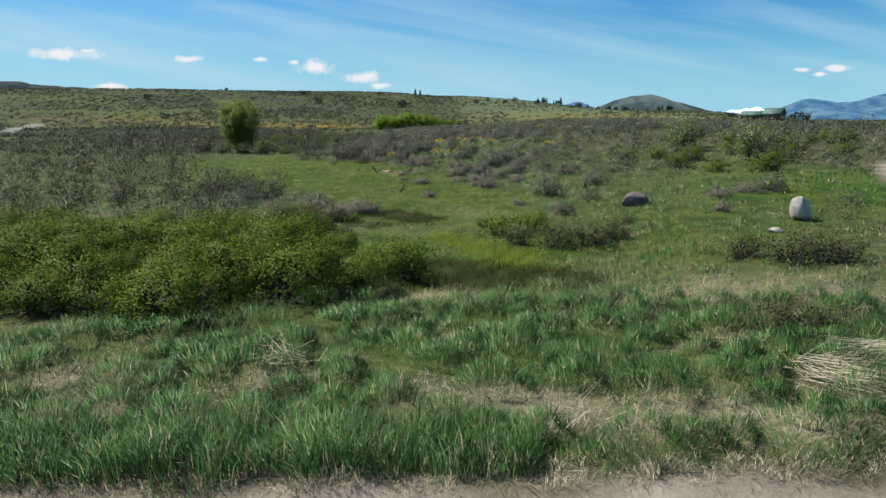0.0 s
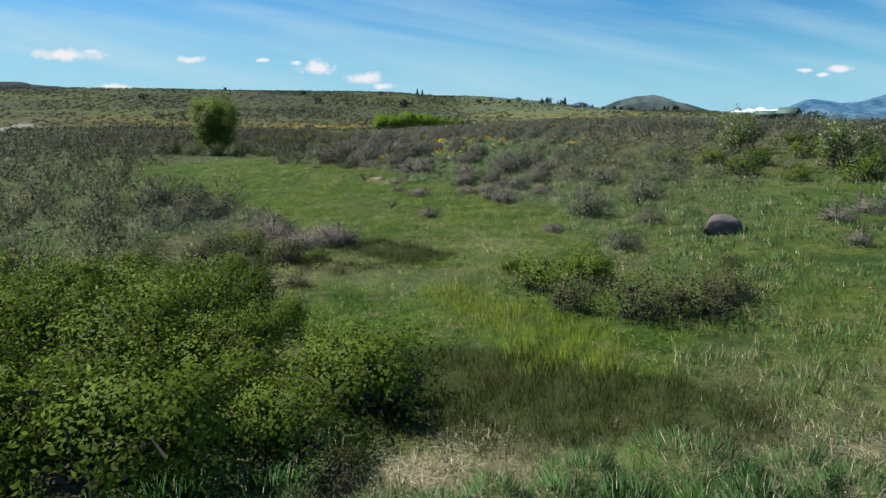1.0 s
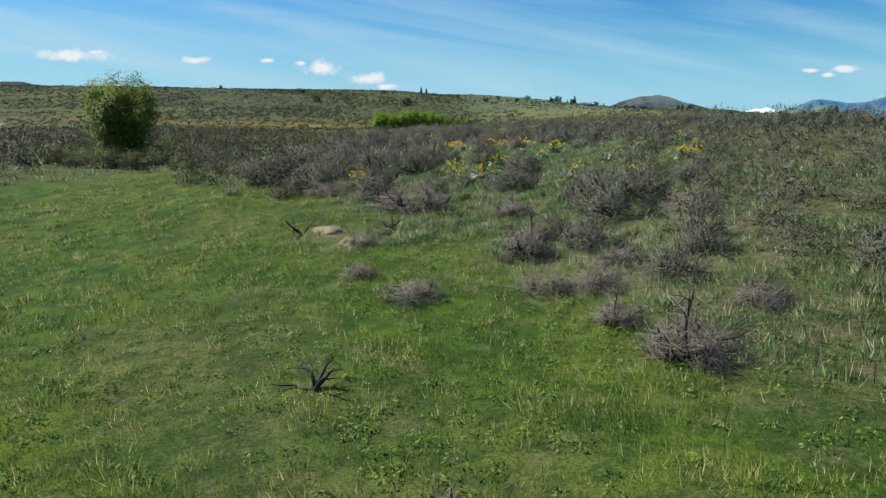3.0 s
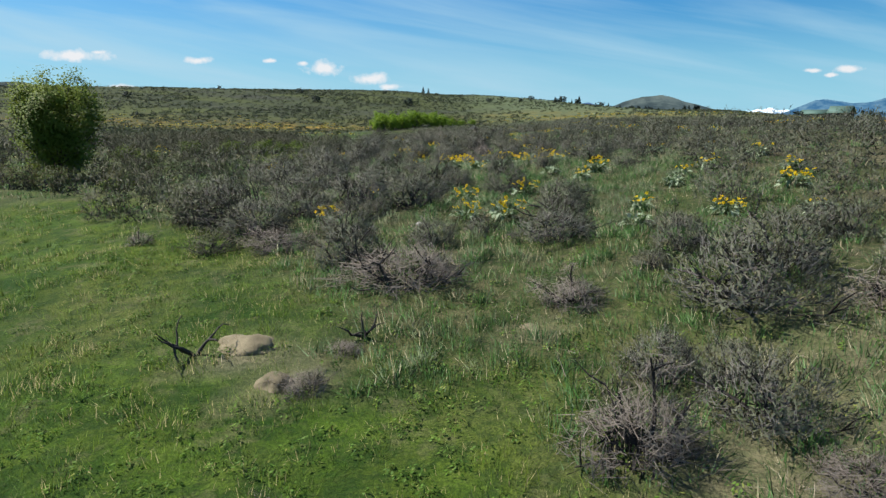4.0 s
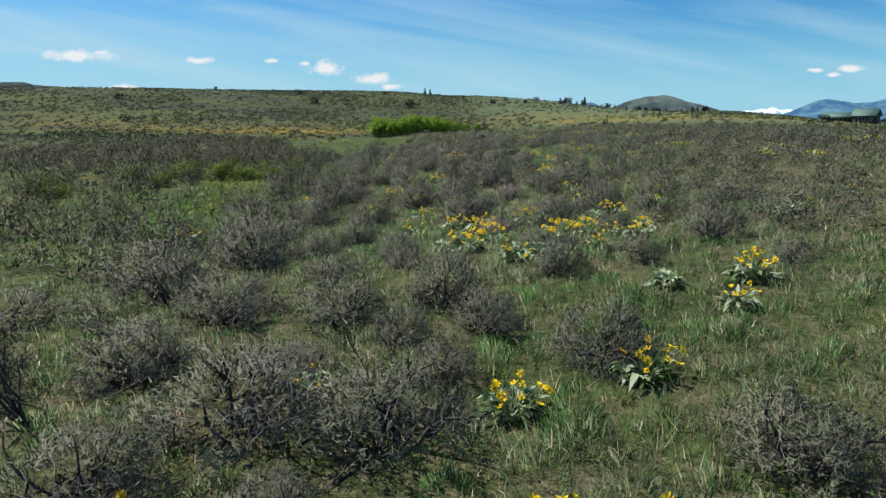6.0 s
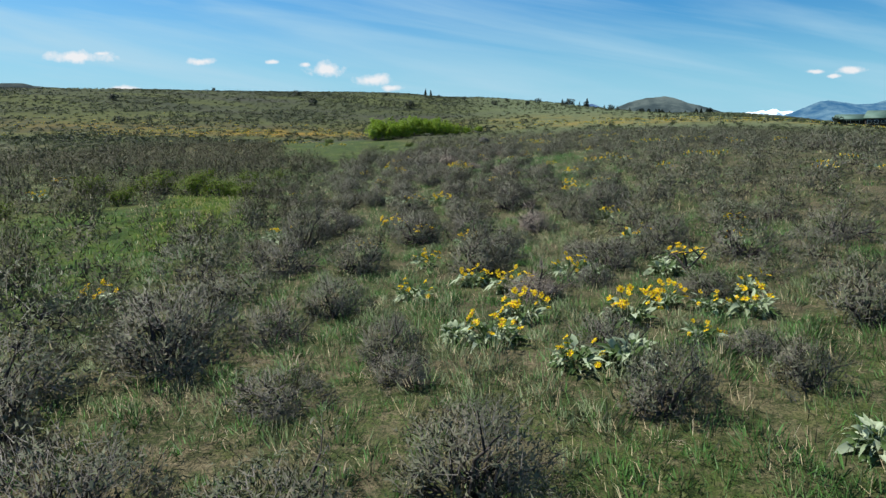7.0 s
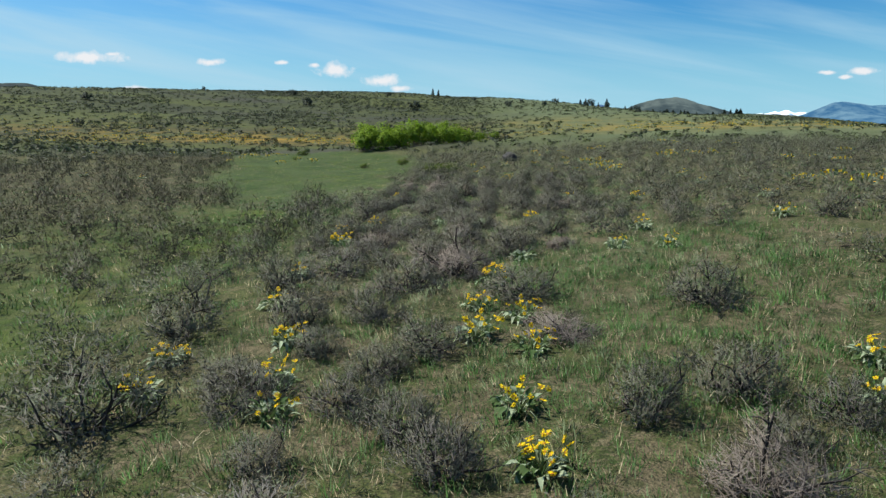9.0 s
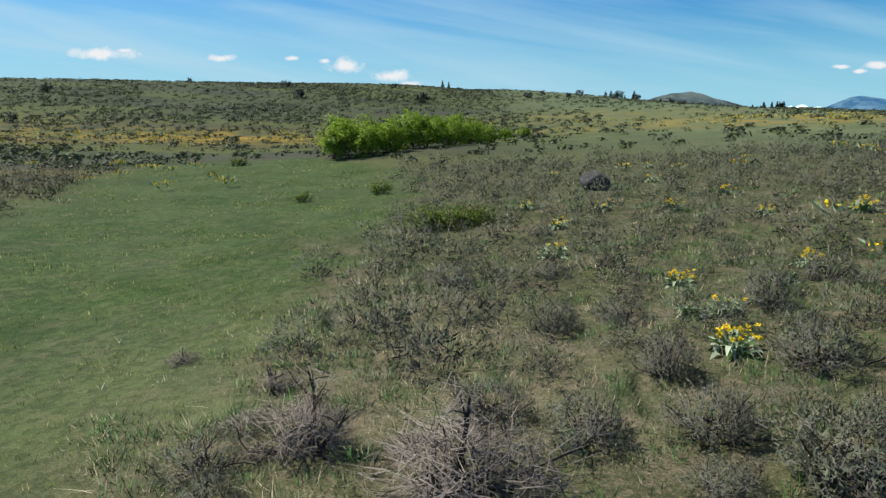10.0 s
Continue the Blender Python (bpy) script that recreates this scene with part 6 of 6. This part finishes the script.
# stout tussocks in the gaps near the way
spot = []
for x, y, r in zip(rng.uniform(-8, 8, 5200), np.where(rng.uniform(0, 1, 5200) < 0.45, rng.uniform(40, 63, 5200), rng.uniform(24, 122, 5200)), rng.uniform(0.1, 0.28, 5200)):
    if float(meadow_share(x, y)) < 0.5 and np.min(np.hypot(taken[:, 0] - x, taken[:, 1] - y) - 0.75 * taken[:, 2]) > r * 0.5 and np.min(np.hypot(flower_xy[:, 0] - x, flower_xy[:, 1] - y)) > 0.3 + r:
        spot.append((x, y, r))
spot = np.array(spot[:1500])
k = len(spot)
half = patchy(spot[:, 0], spot[:, 1]) + rng.uniform(-0.2, 0.2, k) > 0.45
for pick, mat, name, label in ((half, BERM_GRASS, "green_tussocks", "fresh green grass tussocks between the bushes"), (~half, TUFT_GRASS, "grey_tussocks", "grey-green grass tussocks with straw between the bushes")):
    q = spot[pick]
    grass(name, label, mat, [tussocks(q[:, 0], q[:, 1], 70, q[:, 2], q[:, 2] * 0.7, 0.1 + 0.35 * q[:, 2], np.full(len(q), 0.010), rng)])
# straw: last year's stalks, matted and bleached
cx, cy = scatter(rng, 34000, -12, 14, 5.2, 125)
d = nearest_pass(cx, cy)
keep = rng.uniform(0, 1, len(cx)) < np.clip(0.85 * straw_share(cx, cy) + 0.08 * (np.sin(cx * 2.7) * np.sin(cy * 2.1) > 0.1) * (meadow_share(cx, cy) < 0.6) + 0.8 * bump(cx, cy, 0, 5.95, 8, 0.14) + 0.35 * (cy < 11) * (np.sin(cx * 1.9 + 1.3 * np.sin(cy * 2.1)) * np.sin(cy * 1.7 + 0.6 * cx) < -0.2), 0, 1) * (7.5 / d) ** 1.5
keep &= (road_share(cx, cy) < 0.65) & ~((cy < 18.5) & (cx < -1.4) & (cy > 9.5))
cx, cy, d = cx[keep], cy[keep], d[keep]
k = len(cx)
grass("straw", "bleached straw and matted dry stalks", STRAW, [blades(cx, cy, 15, rng.uniform(0.1, 0.3, k), rng.uniform(0.16, 0.4, k), 0.0055 * d / 7, 1.3, rng, 2, rise=0.55)])
# mats of straw between the tussocks on the bank
cx, cy = scatter(rng, 4600, -6.5, 8.0, 5.9, 13.6)
hollow = np.sin(cx * 1.9 + 1.3 * np.sin(cy * 2.1)) * np.sin(cy * 1.7 + 0.6 * cx)
keep = (road_share(cx, cy) < 0.7) & (rng.uniform(0, 1, len(cx)) < np.clip(0.6 * ss(0.1, -0.5, hollow) * (patchy(cx * 1.5, cy * 1.5) > 0.45) + straw_share(cx, cy), 0, 1)) & ~((cy > 9.5) & (cx < -1.2))
cx, cy = cx[keep], cy[keep]
k = len(cx)
grass("straw_mat", "flattened mats of bleached straw on the bank", STRAW, [blades(cx, cy, 34, np.full(k, 0.24), rng.uniform(0.16, 0.38, k), np.full(k, 0.0065), 1.5, rng, 2, rise=0.25)])
# bleached fringe along the edge of the track
cx, cy = scatter(rng, 380, -5.5, 6.5, 5.72, 6.12)
keep = rng.uniform(0, 1, 380) < 0.3 + 0.7 * patchy(cx * 2.2, cy * 2)
cx, cy = cx[keep], cy[keep]
k = len(cx)
grass("straw_fringe", "bleached grass fringe along the edge of the track", STRAW, [blades(cx, cy, 30, rng.uniform(0.06, 0.16, k), rng.uniform(0.1, 0.3, k), np.full(k, 0.006), 1.2, rng, 2, rise=0.6)])
# litter lying on the bare ground between the plants
cx, cy = scatter(rng, 5200, -9, 9, 20, 124)
d = nearest_pass(cx, cy)
keep = (rng.uniform(0, 1, len(cx)) < (7.3 / d) ** 2 * (0.35 + 0.65 * patchy(cx * 1.3, cy * 1.3))) & (meadow_share(cx, cy) < 0.8)
cx, cy = cx[keep], cy[keep]
k = len(cx)
grass("litter", "scattered dry stalks and leaf litter on bare ground", STRAW, [blades(cx, cy, 14, np.full(k, 0.35), rng.uniform(0.08, 0.2, k), np.full(k, 0.009), 1.6, rng, rise=0.22)])
# bent reeds piled at the foot of the bank, in two crossing fans
reeds = []
for ox, oy, way, spread, n in ((6.3, 8.45, 3.5, 0.45, 80), (4.85, 8.1, -0.5, 0.5, 70), (1.5, 6.7, 0.9, 0.35, 30), (-2.0, 8.7, 2.6, 1.2, 40)):
    a = way + rng.normal(size=n) * spread
    long = n > 50
    p = np.stack([ox + rng.normal(size=n) * 0.18, oy + rng.normal(size=n) * 0.14, np.zeros(n)], -1)
    p[:, 2] = ground(p[:, 0], p[:, 1]) + rng.uniform(0.05, 0.3, n)
    d = unit(np.stack([np.cos(a), np.sin(a), rng.uniform(-0.12, 0.12, n) if long else rng.uniform(0.0, 0.35, n)], -1))
    reeds.append(slivers(p, d, rng.uniform(0.7, 1.5, n) * (1 if long else 0.5), np.full(n, 0.010 if long else 0.007), rng, np.tile(np.array([0.0, -0.5, 1.0]), (n, 1))))
tagged(new("dry_reeds", link_mesh("dry_reeds", *join(reeds), [STRAW])), "fallen pale reeds piled on the bank", "reeds", kind="stuff")
